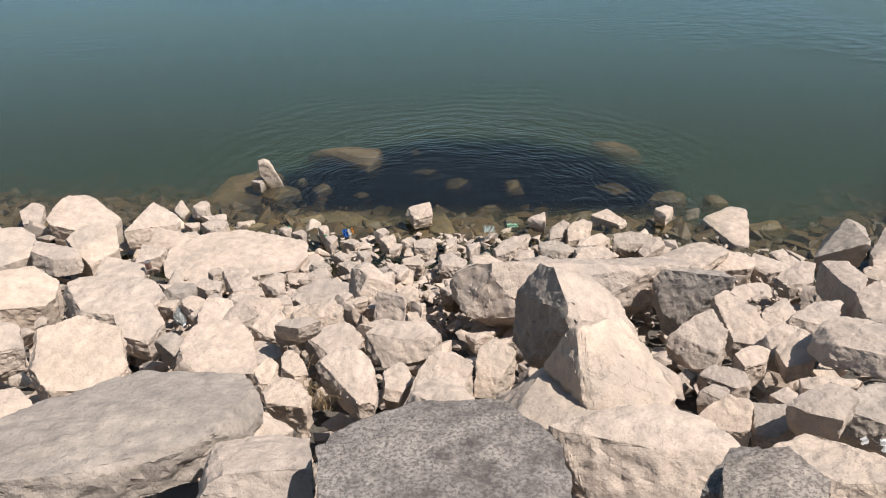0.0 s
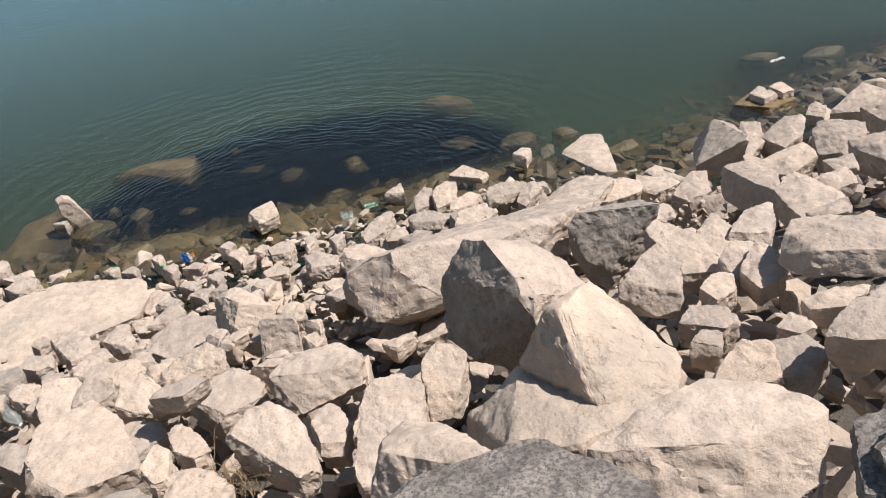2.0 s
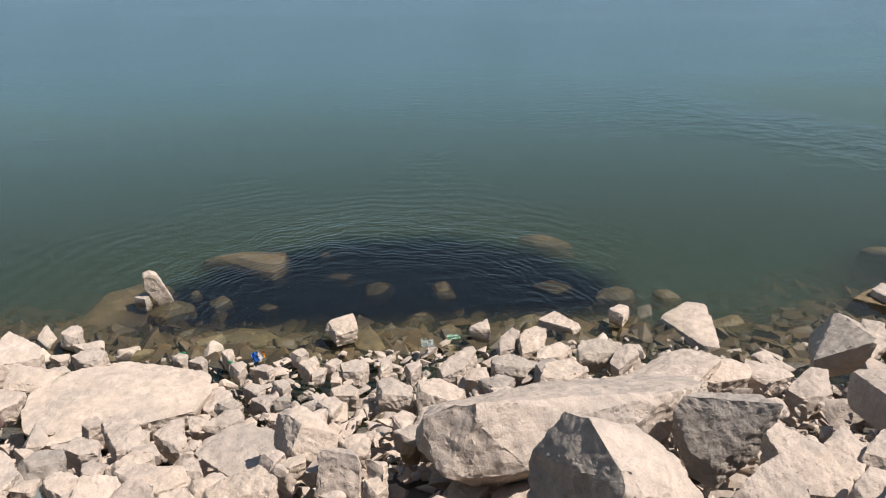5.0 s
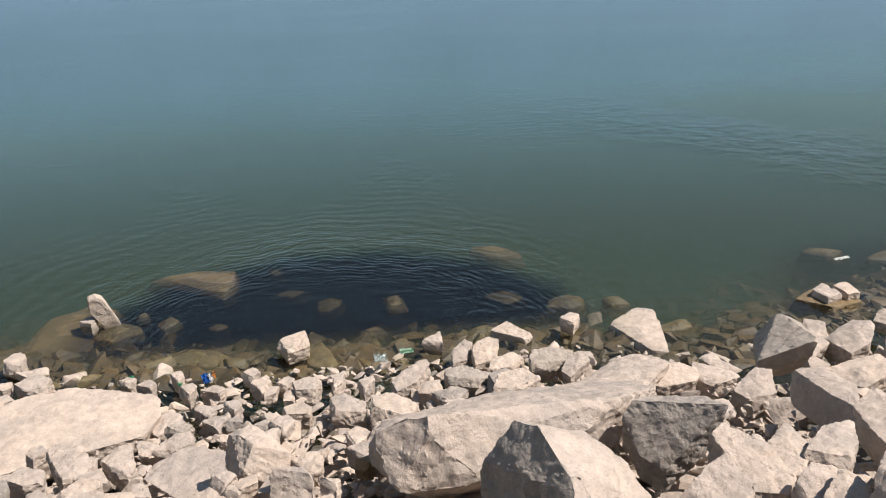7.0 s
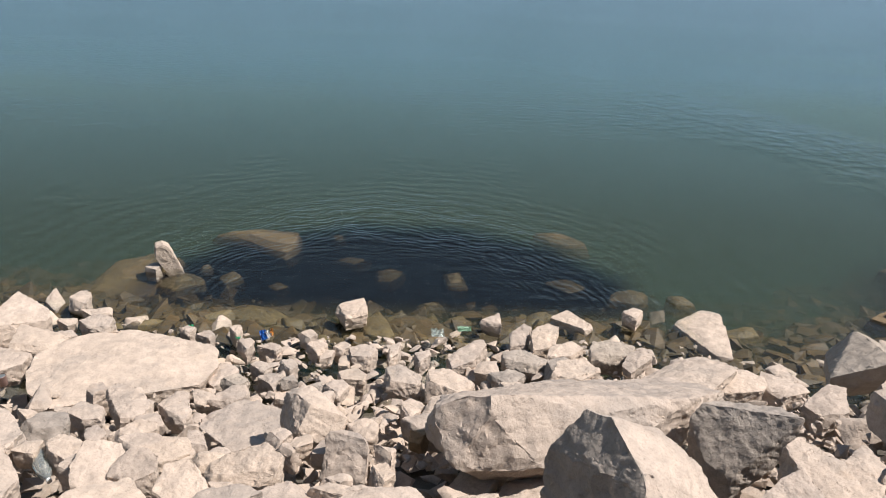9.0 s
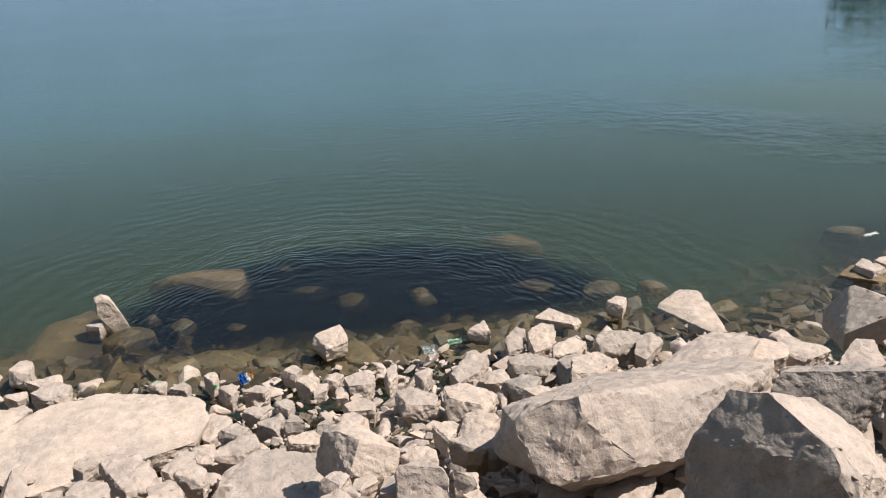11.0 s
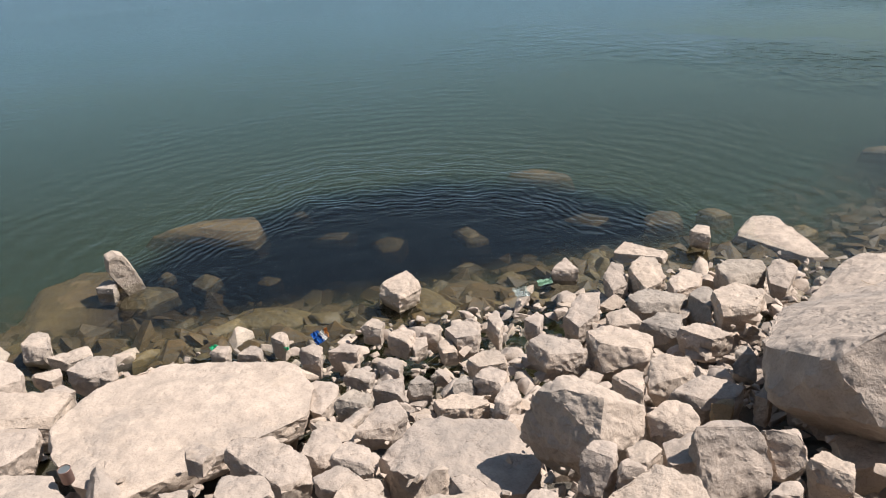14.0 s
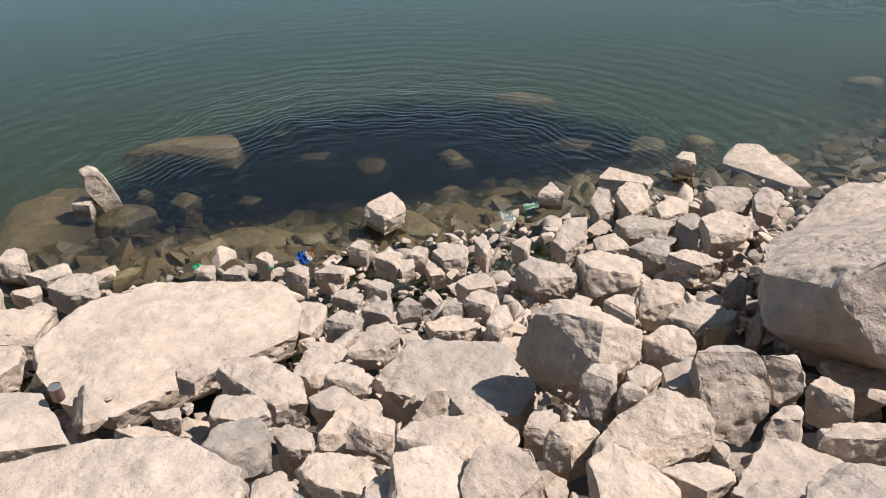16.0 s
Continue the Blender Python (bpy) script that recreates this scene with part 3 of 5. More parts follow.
rock("block", "angular pale limestone block wedged among the boulders", (-4.73, 8.38, 0.57), ((-0.28, -0.04), (-0.38, 0.25), (0.2, 0.12), (0.34, -0.09), (0.11, -0.23)), (-0.09, -0.05), 0.18, foot=((-0.25, -0.13), (0.11, -0.3), (0.33, -0.15)))
rock("boulder", "large pale limestone boulder with worn edges on the bank", (-4.46, 8.7, 0.52), ((-0.3, -0.04), (-0.25, 0.33), (0.13, 0.39), (0.33, -0.03), (0.14, -0.41), (-0.05, -0.25)), (-0.19, 0.14), 0.34)
rock("boulder", "large pale limestone boulder with worn edges on the bank", (-5.49, 8.45, 0.57), ((-0.55, 0.17), (0.2, 0.53), (0.46, 0.03), (0.14, -0.33), (-0.26, -0.4)), (-0.21, 0.15), 0.48)
rock("boulder", "large pale limestone boulder with worn edges on the bank", (-4.31, 6.83, 1.0), ((-0.52, -0.02), (0.02, 0.39), (0.33, 0.25), (0.43, -0.12), (-0.26, -0.5)), (-0.26, 0.08), 0.46)
rock("block", "angular pale limestone block wedged among the boulders", (-3.42, 5.12, 1.59), ((-0.31, 0.13), (0.1, 0.23), (0.28, -0.06), (-0.07, -0.31)), (-0.21, 0.04), 0.25)
rock("block", "angular pale limestone block wedged among the boulders", (-2.45, 3.74, 2.05), ((-0.25, 0.11), (0.03, 0.18), (0.17, 0.04), (0.13, -0.14), (-0.08, -0.19)), (-0.17, -0.03), 0.19)
rock("boulder", "wide near limestone slab with an undercut dark edge", (-1.41, 3.27, 2.39), ((-0.72, -0.19), (-0.5, 0.19), (-0.21, 0.53), (0.35, 0.53), (0.53, 0.26), (0.5, 0.02), (0.37, -0.22), (0.1, -0.47), (-0.42, -0.65)), (-0.03, -0.24), 0.21, foot=((-0.43, -0.71), (0.09, -0.54), (0.34, -0.27)), material=dull_stone)
rock("stone", "small broken pale limestone piece between the boulders", (-2.54, 5.67, 1.37), ((-0.23, 0.04), (-0.0, 0.31), (0.19, 0.04), (0.13, -0.21), (-0.09, -0.19)), (-0.16, 0.07), 0.22)
rock("boulder", "large pale limestone boulder with worn edges on the bank", (-1.65, 4.98, 1.61), ((-0.28, -0.21), (-0.25, 0.31), (0.02, 0.39), (0.21, 0.13), (0.33, -0.25), (-0.04, -0.36)), (-0.11, 0.02), 0.36)
rock("block", "angular pale limestone block wedged among the boulders", (-0.71, 2.9, 2.5), ((-0.25, 0.09), (-0.04, 0.18), (0.17, 0.15), (0.26, -0.18), (-0.14, -0.24)), (0.0, -0.3), 0.15, foot=((-0.22, -0.3), (0.26, -0.23)))
rock("stone", "small broken pale limestone piece between the boulders", (-0.92, 3.52, 2.12), ((-0.16, -0.08), (-0.08, 0.17), (0.17, 0.01), (0.08, -0.1)), (-0.07, -0.05), 0.14)
rock("stone", "small broken pale limestone piece between the boulders", (4.89, 9.12, 0.23), ((-0.21, -0.05), (0.1, 0.35), (0.25, 0.18), (0.09, -0.17), (-0.22, -0.31)), (0.31, 0.09), 0.19)
rock("block", "angular pale limestone block wedged among the boulders", (5.24, 8.92, 0.34), ((-0.27, 0.11), (0.11, 0.27), (0.3, 0.1), (0.05, -0.21), (-0.19, -0.26)), (0.32, 0.06), 0.27)
rock("stone", "small broken pale limestone piece between the boulders", (5.94, 9.38, 0.26), ((-0.13, 0.03), (0.04, 0.18), (0.12, -0.02), (-0.03, -0.19)), (0.35, 0.08), 0.12)
rock("boulder", "large pale limestone boulder with worn edges on the bank", (6.21, 8.97, 0.47), ((-0.36, 0.09), (0.19, 0.26), (0.25, -0.09), (-0.08, -0.25)), (0.35, 0.07), 0.26)
rock("boulder", "large pale limestone boulder with worn edges on the bank", (4.91, 7.66, 0.83), ((-0.09, 0.29), (0.06, 0.37), (0.26, -0.03), (0.15, -0.23), (-0.1, -0.29), (-0.27, -0.11)), (0.37, 0.02), 0.28)
rock("boulder", "large pale limestone boulder with worn edges on the bank", (4.43, 6.59, 1.27), ((-0.08, 0.24), (0.17, 0.12), (0.12, -0.23), (-0.08, -0.23), (-0.13, 0.1)), (0.37, 0.02), 0.19)
rock("boulder", "large pale limestone boulder with worn edges on the bank", (4.01, 7.18, 0.97), ((-0.21, 0.18), (0.31, 0.13), (0.23, -0.14), (-0.07, -0.21), (-0.25, 0.03)), (0.28, 0.04), 0.24)
rock("block", "angular pale limestone block wedged among the boulders", (3.29, 5.89, 1.45), ((-0.17, 0.14), (0.08, 0.29), (0.11, 0.06), (0.17, -0.24), (-0.19, -0.26)), (0.24, 0.02), 0.21)
rock("stone", "small broken pale limestone piece between the boulders", (3.67, 6.06, 1.37), ((-0.17, 0.15), (0.15, 0.08), (0.1, -0.13), (-0.07, -0.1)), (0.27, 0.04), 0.13)
rock("stone", "small broken pale limestone piece between the boulders", (4.01, 6.43, 1.27), ((-0.08, 0.15), (0.12, 0.05), (0.05, -0.14), (-0.09, -0.05)), (0.28, 0.04), 0.12)
rock("block", "angular pale limestone block wedged among the boulders", (3.11, 5.37, 1.6), ((-0.15, 0.08), (0.16, 0.06), (0.09, -0.11), (-0.1, -0.03)), (0.24, 0.01), 0.12)
rock("boulder", "large pale limestone boulder with worn edges on the bank", (5.94, 8.27, 0.68), ((-0.14, 0.23), (0.14, 0.19), (0.16, -0.21), (-0.15, -0.21)), (0.41, 0.03), 0.21)
rock("stone", "small broken pale limestone piece between the boulders", (1.89, 3.98, 1.99), ((-0.09, 0.03), (0.04, 0.11), (0.07, -0.07), (-0.03, -0.08)), (0.15, -0.09), 0.12)
rock("stone", "small broken pale limestone piece between the boulders", (1.89, 3.59, 2.13), ((-0.03, 0.11), (0.06, 0.07), (0.06, -0.08), (-0.09, -0.1)), (0.15, -0.12), 0.12)
rock("block", "angular pale limestone block wedged among the boulders", (2.1, 4.01, 2.06), ((-0.12, 0.09), (0.06, 0.06), (0.19, -0.02), (0.02, -0.11), (-0.14, -0.02)), (0.17, -0.08), 0.12)
rock("block", "large pale limestone boulder with worn edges on the bank", (1.89, 3.54, 2.3), ((-0.18, 0.03), (0.08, 0.18), (0.18, 0.04), (0.02, -0.17), (-0.11, -0.08)), (0.16, -0.1), 0.17)
rock("block", "large weathered grey limestone boulder with rough pitted face", (1.19, 2.61, 2.71), ((-0.0, 0.15), (0.11, 0.16), (0.13, 0.02), (-0.06, -0.2), (-0.18, -0.13)), (0.09, -0.21), 0.13, material=grey_stone)
rock("block", "angular pale limestone block wedged among the boulders", (0.23, 6.02, 1.1), ((-0.06, 0.14), (0.09, 0.13), (0.14, -0.01), (0.02, -0.18), (-0.19, -0.08)), (0.16, -0.09), 0.17)
rock("boulder", "large pale limestone boulder with worn edges on the bank", (0.52, 5.84, 1.16), ((-0.12, 0.12), (0.12, 0.14), (0.22, 0.05), (0.09, -0.12), (-0.06, -0.06), (-0.24, -0.13)), (0.18, -0.1), 0.14)
rock("stone", "small broken pale limestone piece between the boulders", (0.18, 5.46, 1.4), ((-0.12, 0.04), (0.05, 0.05), (0.12, 0.02), (-0.05, -0.1)), (0.17, -0.12), 0.12)

# ---- stones with a top face and broken fronts ----
hewn("block", "upright tan limestone block with a rough pitted front", (-0.55, 6.04, 1.41), ((-0.14, 0.04, 0.00), (0.02, 0.04, 0.00), (0.12, -0.07, 0.00)), ((-0.18, -0.16, -0.28), (-0.03, -0.22, -0.34), (0.10, -0.20, -0.17)))
hewn("block", "angular pale limestone block wedged among the boulders", (-0.32, 5.94, 1.38), ((-0.08, 0.06, 0.00), (0.05, 0.00, 0.00), (0.03, -0.06, 0.00)), ((-0.09, -0.08, -0.17), (0.02, -0.12, -0.08)))
hewn("boulder", "large pale limestone boulder with worn edges on the bank", (-1.11, 5.73, 1.44), ((-0.22, 0.04, -0.04), (-0.12, 0.09, -0.00), (0.10, 0.12, 0.05), (0.20, 0.02, 0.05), (0.18, -0.09, 0.01), (0.04, -0.10, -0.02), (-0.16, -0.08, -0.06)), ((-0.25, 0.00, -0.11), (-0.17, -0.13, -0.13), (0.15, -0.12, -0.06)))
hewn("block", "angular pale limestone block wedged among the boulders", (-0.99, 6.27, 1.26), ((-0.08, 0.03, 0.00), (0.00, 0.06, 0.00), (0.07, 0.00, 0.00), (0.01, -0.09, 0.00)), ((-0.14, -0.05, -0.16), (-0.08, -0.14, -0.14)))
hewn("stone", "small broken pale limestone piece between the boulders", (-0.91, 6.13, 1.26), ((-0.08, 0.01, 0.00), (0.00, 0.04, 0.00), (0.06, -0.00, 0.00), (0.02, -0.05, 0.00)), ((-0.10, -0.02, -0.06), (-0.00, -0.06, -0.04)))
hewn("block", "angular pale limestone block wedged among the boulders", (-0.47, 6.49, 1.16), ((-0.12, 0.06, -0.01), (-0.00, 0.08, 0.02), (0.09, 0.03, 0.02), (0.08, -0.08, -0.00), (-0.05, -0.08, -0.03)), ((-0.13, -0.01, -0.11), (-0.01, -0.13, -0.05)))
hewn("block", "pale block with a flat top and darker broken front", (0.20, 8.10, 0.58), ((-0.15, 0.15, 0.00), (0.02, 0.19, 0.00), (0.24, -0.08, 0.00), (0.07, -0.22, 0.00), (-0.19, -0.03, 0.00)), ((-0.18, 0.01, -0.23), (-0.19, -0.15, -0.17), (0.08, -0.28, -0.06)))
hewn("block", "angular pale limestone block wedged among the boulders", (-0.17, 8.27, 0.51), ((-0.17, 0.15, 0.00), (-0.01, 0.19, 0.00), (0.15, -0.02, 0.00), (0.14, -0.19, 0.00), (-0.11, -0.11, 0.00)), ((-0.16, -0.14, -0.08), (0.02, -0.20, -0.12), (-0.18, 0.11, -0.07)))
hewn("block", "angular pale limestone block wedged among the boulders", (0.11, 7.35, 0.79), ((-0.08, 0.09, 0.01), (0.01, 0.10, 0.03), (0.16, -0.01, 0.03), (0.05, -0.11, -0.02), (-0.13, -0.07, -0.05)), ((-0.19, -0.06, -0.10), (-0.04, -0.13, -0.15)))
hewn("block", "angular pale limestone block wedged among the boulders", (0.01, 6.81, 0.98), ((-0.23, 0.07, 0.00), (0.03, 0.15, 0.00), (0.12, 0.03, 0.00), (0.14, -0.06, 0.00), (0.05, -0.11, 0.00), (-0.12, -0.06, 0.00)), ((0.04, -0.14, -0.05), (-0.12, -0.10, -0.05)))
hewn("stone", "small ochre-stained limestone piece between pale blocks", (-0.09, 6.61, 1.05), ((-0.08, 0.01, 0.00), (-0.00, 0.03, 0.00), (0.06, 0.00, 0.00), (0.02, -0.05, 0.00)), ((-0.09, -0.03, -0.07), (-0.01, -0.07, -0.06)), ochre_stone)
hewn("stone", "small broken pale limestone piece between the boulders", (0.16, 6.60, 1.05), ((-0.08, 0.00, 0.00), (0.05, 0.07, 0.00), (0.07, -0.00, 0.00), (-0.04, -0.07, 0.00)), ())
hewn("stone", "upright dull grey stone wedged between pale blocks", (0.60, 7.28, 0.82), ((-0.07, 0.01, 0.00), (0.05, 0.07, 0.00), (0.02, -0.07, 0.00)), ((-0.12, -0.04, -0.11), (-0.02, -0.15, -0.14)), dull_stone)
hewn("block", "angular pale limestone block wedged among the boulders", (0.82, 7.94, 0.57), ((-0.16, 0.11, 0.00), (0.04, 0.13, 0.00), (0.15, -0.11, 0.00), (-0.04, -0.12, 0.00)), ((-0.15, 0.02, -0.11), (0.07, -0.12, -0.09)))
hewn("block", "dull grey-brown limestone block among paler stones", (0.80, 8.39, 0.44), ((-0.20, 0.04, 0.00), (0.05, 0.13, 0.00), (0.16, 0.02, 0.00), (-0.01, -0.19, 0.00)), ((-0.12, -0.11, -0.13), (-0.05, -0.21, -0.06)), dull_stone)
hewn("stone", "dull grey-brown limestone block among paler stones", (1.31, 8.63, 0.44), ((-0.11, 0.06, 0.00), (0.09, 0.15, 0.00), (0.11, 0.02, 0.00), (-0.09, -0.22, 0.00)), ((-0.16, -0.04, -0.18), (-0.12, -0.26, -0.10)), dull_stone)
hewn("block", "angular pale limestone block wedged among the boulders", (1.38, 8.32, 0.56), ((-0.13, 0.13, 0.00), (0.11, 0.21, 0.00), (0.24, -0.02, 0.00), (0.03, -0.19, 0.00), (-0.23, -0.11, 0.00)), ((-0.24, -0.15, -0.06), (0.00, -0.21, -0.06)))
hewn("block", "dull grey-brown limestone block among paler stones", (1.88, 8.92, 0.45), ((-0.19, 0.10, 0.00), (0.01, 0.18, 0.00), (0.27, 0.04, 0.00), (0.14, -0.15, 0.00), (-0.23, -0.15, 0.00)), ((-0.21, -0.21, -0.06), (0.09, -0.18, -0.09)), dull_stone)
hewn("block", "dull grey-brown limestone block among paler stones", (1.00, 8.84, 0.38), ((-0.20, 0.11, 0.00), (0.04, 0.16, 0.00), (0.26, -0.07, 0.00), (0.11, -0.17, 0.00), (-0.20, -0.02, 0.00)), ((-0.18, -0.09, -0.07), (0.10, -0.21, -0.07)), dull_stone)
hewn("stone", "angular pale limestone block wedged among the boulders", (-0.34, 5.67, 1.42), ((-0.07, 0.06, 0.00), (0.01, 0.08, 0.00), (0.06, -0.03, 0.00), (-0.00, -0.10, 0.00)), ((-0.07, 0.00, -0.06), (-0.02, -0.13, -0.05)))
hewn("stone", "angular pale limestone block wedged among the boulders", (-0.59, 5.63, 1.41), ((-0.10, 0.01, 0.00), (0.01, 0.04, 0.00), (0.08, 0.01, 0.00), (0.01, -0.05, 0.00)), ((-0.15, -0.05, -0.12), (-0.04, -0.11, -0.12)))
hewn("block", "angular pale limestone block wedged among the boulders", (-0.57, 5.42, 1.49), ((-0.07, 0.03, 0.00), (0.02, 0.03, 0.00), (0.09, 0.00, 0.00), (0.04, -0.05, 0.00), (-0.08, -0.02, 0.00)), ((-0.09, -0.01, -0.07), (0.01, -0.09, -0.07)))
hewn("stone", "small broken pale limestone piece between the boulders", (-0.77, 5.39, 1.48), ((-0.09, 0.02, 0.00), (0.00, 0.03, 0.00), (0.06, -0.00, 0.00), (0.03, -0.05, 0.00)), ((-0.11, -0.01, -0.05), (0.00, -0.07, -0.05)))
hewn("block", "angular pale limestone block wedged among the boulders", (-1.15, 5.41, 1.50), ((-0.13, 0.07, 0.00), (-0.02, 0.08, 0.00), (0.09, -0.00, 0.00), (0.10, -0.06, 0.00), (-0.04, -0.07, 0.00)), ())
hewn("block", "angular pale limestone block wedged among the boulders", (-1.35, 5.89, 1.35), ((-0.10, 0.03, 0.00), (-0.01, 0.07, 0.00), (0.08, 0.03, 0.00), (0.08, -0.05, 0.00), (-0.04, -0.07, 0.00)), ((-0.13, -0.04, -0.11), (-0.08, -0.12, -0.09)))
hewn("block", "angular pale limestone block wedged among the boulders", (-1.73, 5.73, 1.42), ((-0.04, 0.10, 0.04), (0.04, 0.10, 0.05), (0.13, 0.03, 0.04), (0.13, -0.08, -0.01), (0.03, -0.11, -0.04), (-0.14, -0.05, -0.05), (-0.14, 0.02, -0.02)), ())
hewn("block", "angular pale limestone block wedged among the boulders", (-1.82, 6.16, 1.29), ((-0.14, 0.01, 0.00), (-0.06, 0.06, 0.00), (0.12, 0.05, 0.00), (0.12, -0.03, 0.00), (-0.04, -0.09, 0.00)), ((-0.12, -0.07, -0.11), (0.01, -0.16, -0.07), (0.11, -0.08, -0.08)))
hewn("block", "angular pale limestone block wedged among the boulders", (-1.96, 6.41, 1.16), ((-0.11, 0.04, 0.00), (-0.00, 0.09, 0.00), (0.07, -0.02, 0.00), (0.04, -0.10, 0.00)), ((-0.14, -0.01, -0.09), (-0.03, -0.12, -0.06)))
hewn("stone", "small broken pale limestone piece between the boulders", (-1.61, 6.61, 1.09), ((-0.05, -0.00, 0.00), (0.01, 0.02, 0.00), (0.04, -0.02, 0.00)), ((-0.15, -0.04, -0.11), (-0.04, -0.07, -0.12)))
hewn("block", "angular pale limestone block wedged among the boulders", (-1.55, 6.38, 1.15), ((-0.07, 0.09, 0.00), (0.03, 0.07, 0.00), (0.09, -0.09, 0.00), (-0.05, -0.06, 0.00)), ((-0.08, -0.11, -0.08), (0.07, -0.12, -0.05)))
hewn("slab", "flat pale limestone slab in the shade of a heavy block", (-1.36, 7.07, 0.75), ((-0.37, 0.23, 0.00), (-0.21, 0.37, 0.00), (-0.02, 0.37, 0.00), (0.36, 0.21, 0.00), (0.38, 0.04, 0.00), (0.40, -0.22, 0.00), (0.19, -0.40, 0.00), (-0.02, -0.33, 0.00), (-0.10, -0.13, 0.00), (-0.24, -0.02, 0.00), (-0.35, 0.02, 0.00)), ())
hewn("block", "angular pale limestone block wedged among the boulders", (-2.00, 6.63, 1.04), ((-0.18, -0.04, -0.02), (-0.03, 0.08, 0.02), (0.13, 0.05, 0.02), (0.13, -0.01, 0.01), (-0.04, -0.08, -0.02)), ((-0.18, -0.08, -0.08), (-0.07, -0.11, -0.09)))
hewn("block", "angular pale limestone block wedged among the boulders", (-2.21, 6.02, 1.33), ((-0.14, 0.09, 0.00), (-0.05, 0.13, 0.00), (0.12, 0.04, 0.00), (0.12, -0.08, 0.00), (0.05, -0.14, 0.00), (-0.09, -0.04, 0.00)), ((-0.14, 0.03, -0.08), (-0.03, -0.10, -0.08)))
hewn("block", "angular pale limestone block wedged among the boulders", (-2.04, 5.83, 1.35), ((-0.14, 0.06, 0.00), (-0.06, 0.11, 0.00), (0.10, 0.04, 0.00), (0.15, -0.05, 0.00), (0.10, -0.12, 0.00), (-0.14, -0.04, 0.00)), ())
hewn("block", "weathered grey block with a shaded broken front", (-2.50, 6.51, 1.19), ((-0.16, -0.00, 0.00), (-0.07, 0.09, 0.00), (0.06, 0.09, 0.00), (0.12, 0.01, 0.00), (0.11, -0.08, 0.00), (-0.05, -0.11, 0.00)), ((-0.19, -0.04, -0.05), (-0.14, -0.17, -0.10), (0.05, -0.14, -0.10)), dull_stone)
hewn("block", "angular pale limestone block wedged among the boulders", (-2.45, 6.97, 0.95), ((-0.15, -0.00, 0.00), (-0.08, 0.14, 0.00), (0.10, 0.06, 0.00), (0.12, -0.08, 0.00), (0.01, -0.11, 0.00)), ())
hewn("block", "angular pale limestone block wedged among the boulders", (-2.28, 7.37, 0.80), ((-0.22, 0.15, 0.00), (-0.16, 0.28, 0.00), (0.04, 0.17, 0.00), (0.17, -0.08, 0.00), (0.16, -0.22, 0.00), (-0.00, -0.26, 0.00)), ((-0.00, -0.28, -0.03), (0.15, -0.24, -0.03), (-0.21, 0.11, -0.06)))
hewn("stone", "dull grey-brown limestone block among paler stones", (-1.63, 8.22, 0.48), ((-0.15, 0.02, 0.00), (0.01, 0.11, 0.00), (0.11, -0.01, 0.00), (0.03, -0.12, 0.00)), ((-0.14, -0.03, -0.08), (0.02, -0.15, -0.05)), dull_stone)
hewn("block", "angular pale limestone block wedged among the boulders", (-1.57, 7.72, 0.64), ((-0.21, -0.05, -0.03), (-0.04, 0.09, 0.02), (0.12, 0.08, 0.03), (0.12, -0.03, 0.00), (0.01, -0.09, -0.02)), ((-0.16, -0.09, -0.07), (-0.01, -0.12, -0.09)))
hewn("stone", "small broken pale limestone piece between the boulders", (-1.99, 7.55, 0.68), ((-0.13, -0.05, 0.00), (-0.01, 0.14, 0.00), (0.08, 0.12, 0.00), (0.11, -0.06, 0.00), (-0.04, -0.14, 0.00)), ((-0.12, -0.09, -0.06), (-0.02, -0.17, -0.05)))
hewn("stone", "small broken pale limestone piece between the boulders", (-1.87, 7.24, 0.80), ((-0.13, 0.01, 0.00), (-0.01, 0.13, 0.00), (0.08, 0.00, 0.00), (0.06, -0.14, 0.00)), ((-0.11, -0.04, -0.08), (0.01, -0.15, -0.04)))
hewn("block", "angular pale limestone block wedged among the boulders", (-0.56, 9.08, 0.30), ((-0.14, 0.06, 0.00), (0.04, 0.15, 0.00), (0.15, 0.05, 0.00), (0.07, -0.13, 0.00), (-0.11, -0.12, 0.00)), ((-0.12, -0.03, -0.13), (0.03, -0.18, -0.10)))
hewn("stone", "small broken pale limestone piece between the boulders", (-1.01, 9.26, 0.27), ((-0.12, 0.02, 0.00), (0.05, 0.16, 0.00), (0.09, -0.03, 0.00), (-0.02, -0.14, 0.00)), ((-0.12, -0.03, -0.08), (0.01, -0.18, -0.05)))
hewn("stone", "dull grey-brown limestone block among paler stones", (-1.18, 8.30, 0.44), ((-0.10, -0.01, 0.00), (0.02, 0.07, 0.00), (0.08, -0.06, 0.00)), ((-0.08, -0.06, -0.07), (0.05, -0.09, -0.07)), dull_stone)
hewn("stone", "dull grey-brown limestone block among paler stones", (-0.93, 8.14, 0.48), ((-0.09, -0.03, 0.00), (0.02, 0.07, 0.00), (0.07, -0.04, 0.00)), ((-0.09, -0.08, -0.08), (0.04, -0.09, -0.10)), dull_stone)
hewn("stone", "small broken pale limestone piece between the boulders", (-0.74, 8.08, 0.51), ((-0.13, 0.03, 0.00), (0.03, 0.13, 0.00), (0.09, -0.02, 0.00), (0.01, -0.14, 0.00)), ((-0.12, -0.03, -0.09), (-0.01, -0.15, -0.04)))
hewn("stone", "small broken pale limestone piece between the boulders", (-0.84, 7.60, 0.68), ((-0.10, -0.03, 0.00), (0.02, 0.11, 0.00), (0.09, 0.11, 0.00), (0.06, -0.05, 0.00), (-0.06, -0.13, 0.00)), ((-0.13, -0.06, -0.07), (-0.07, -0.15, -0.04)))
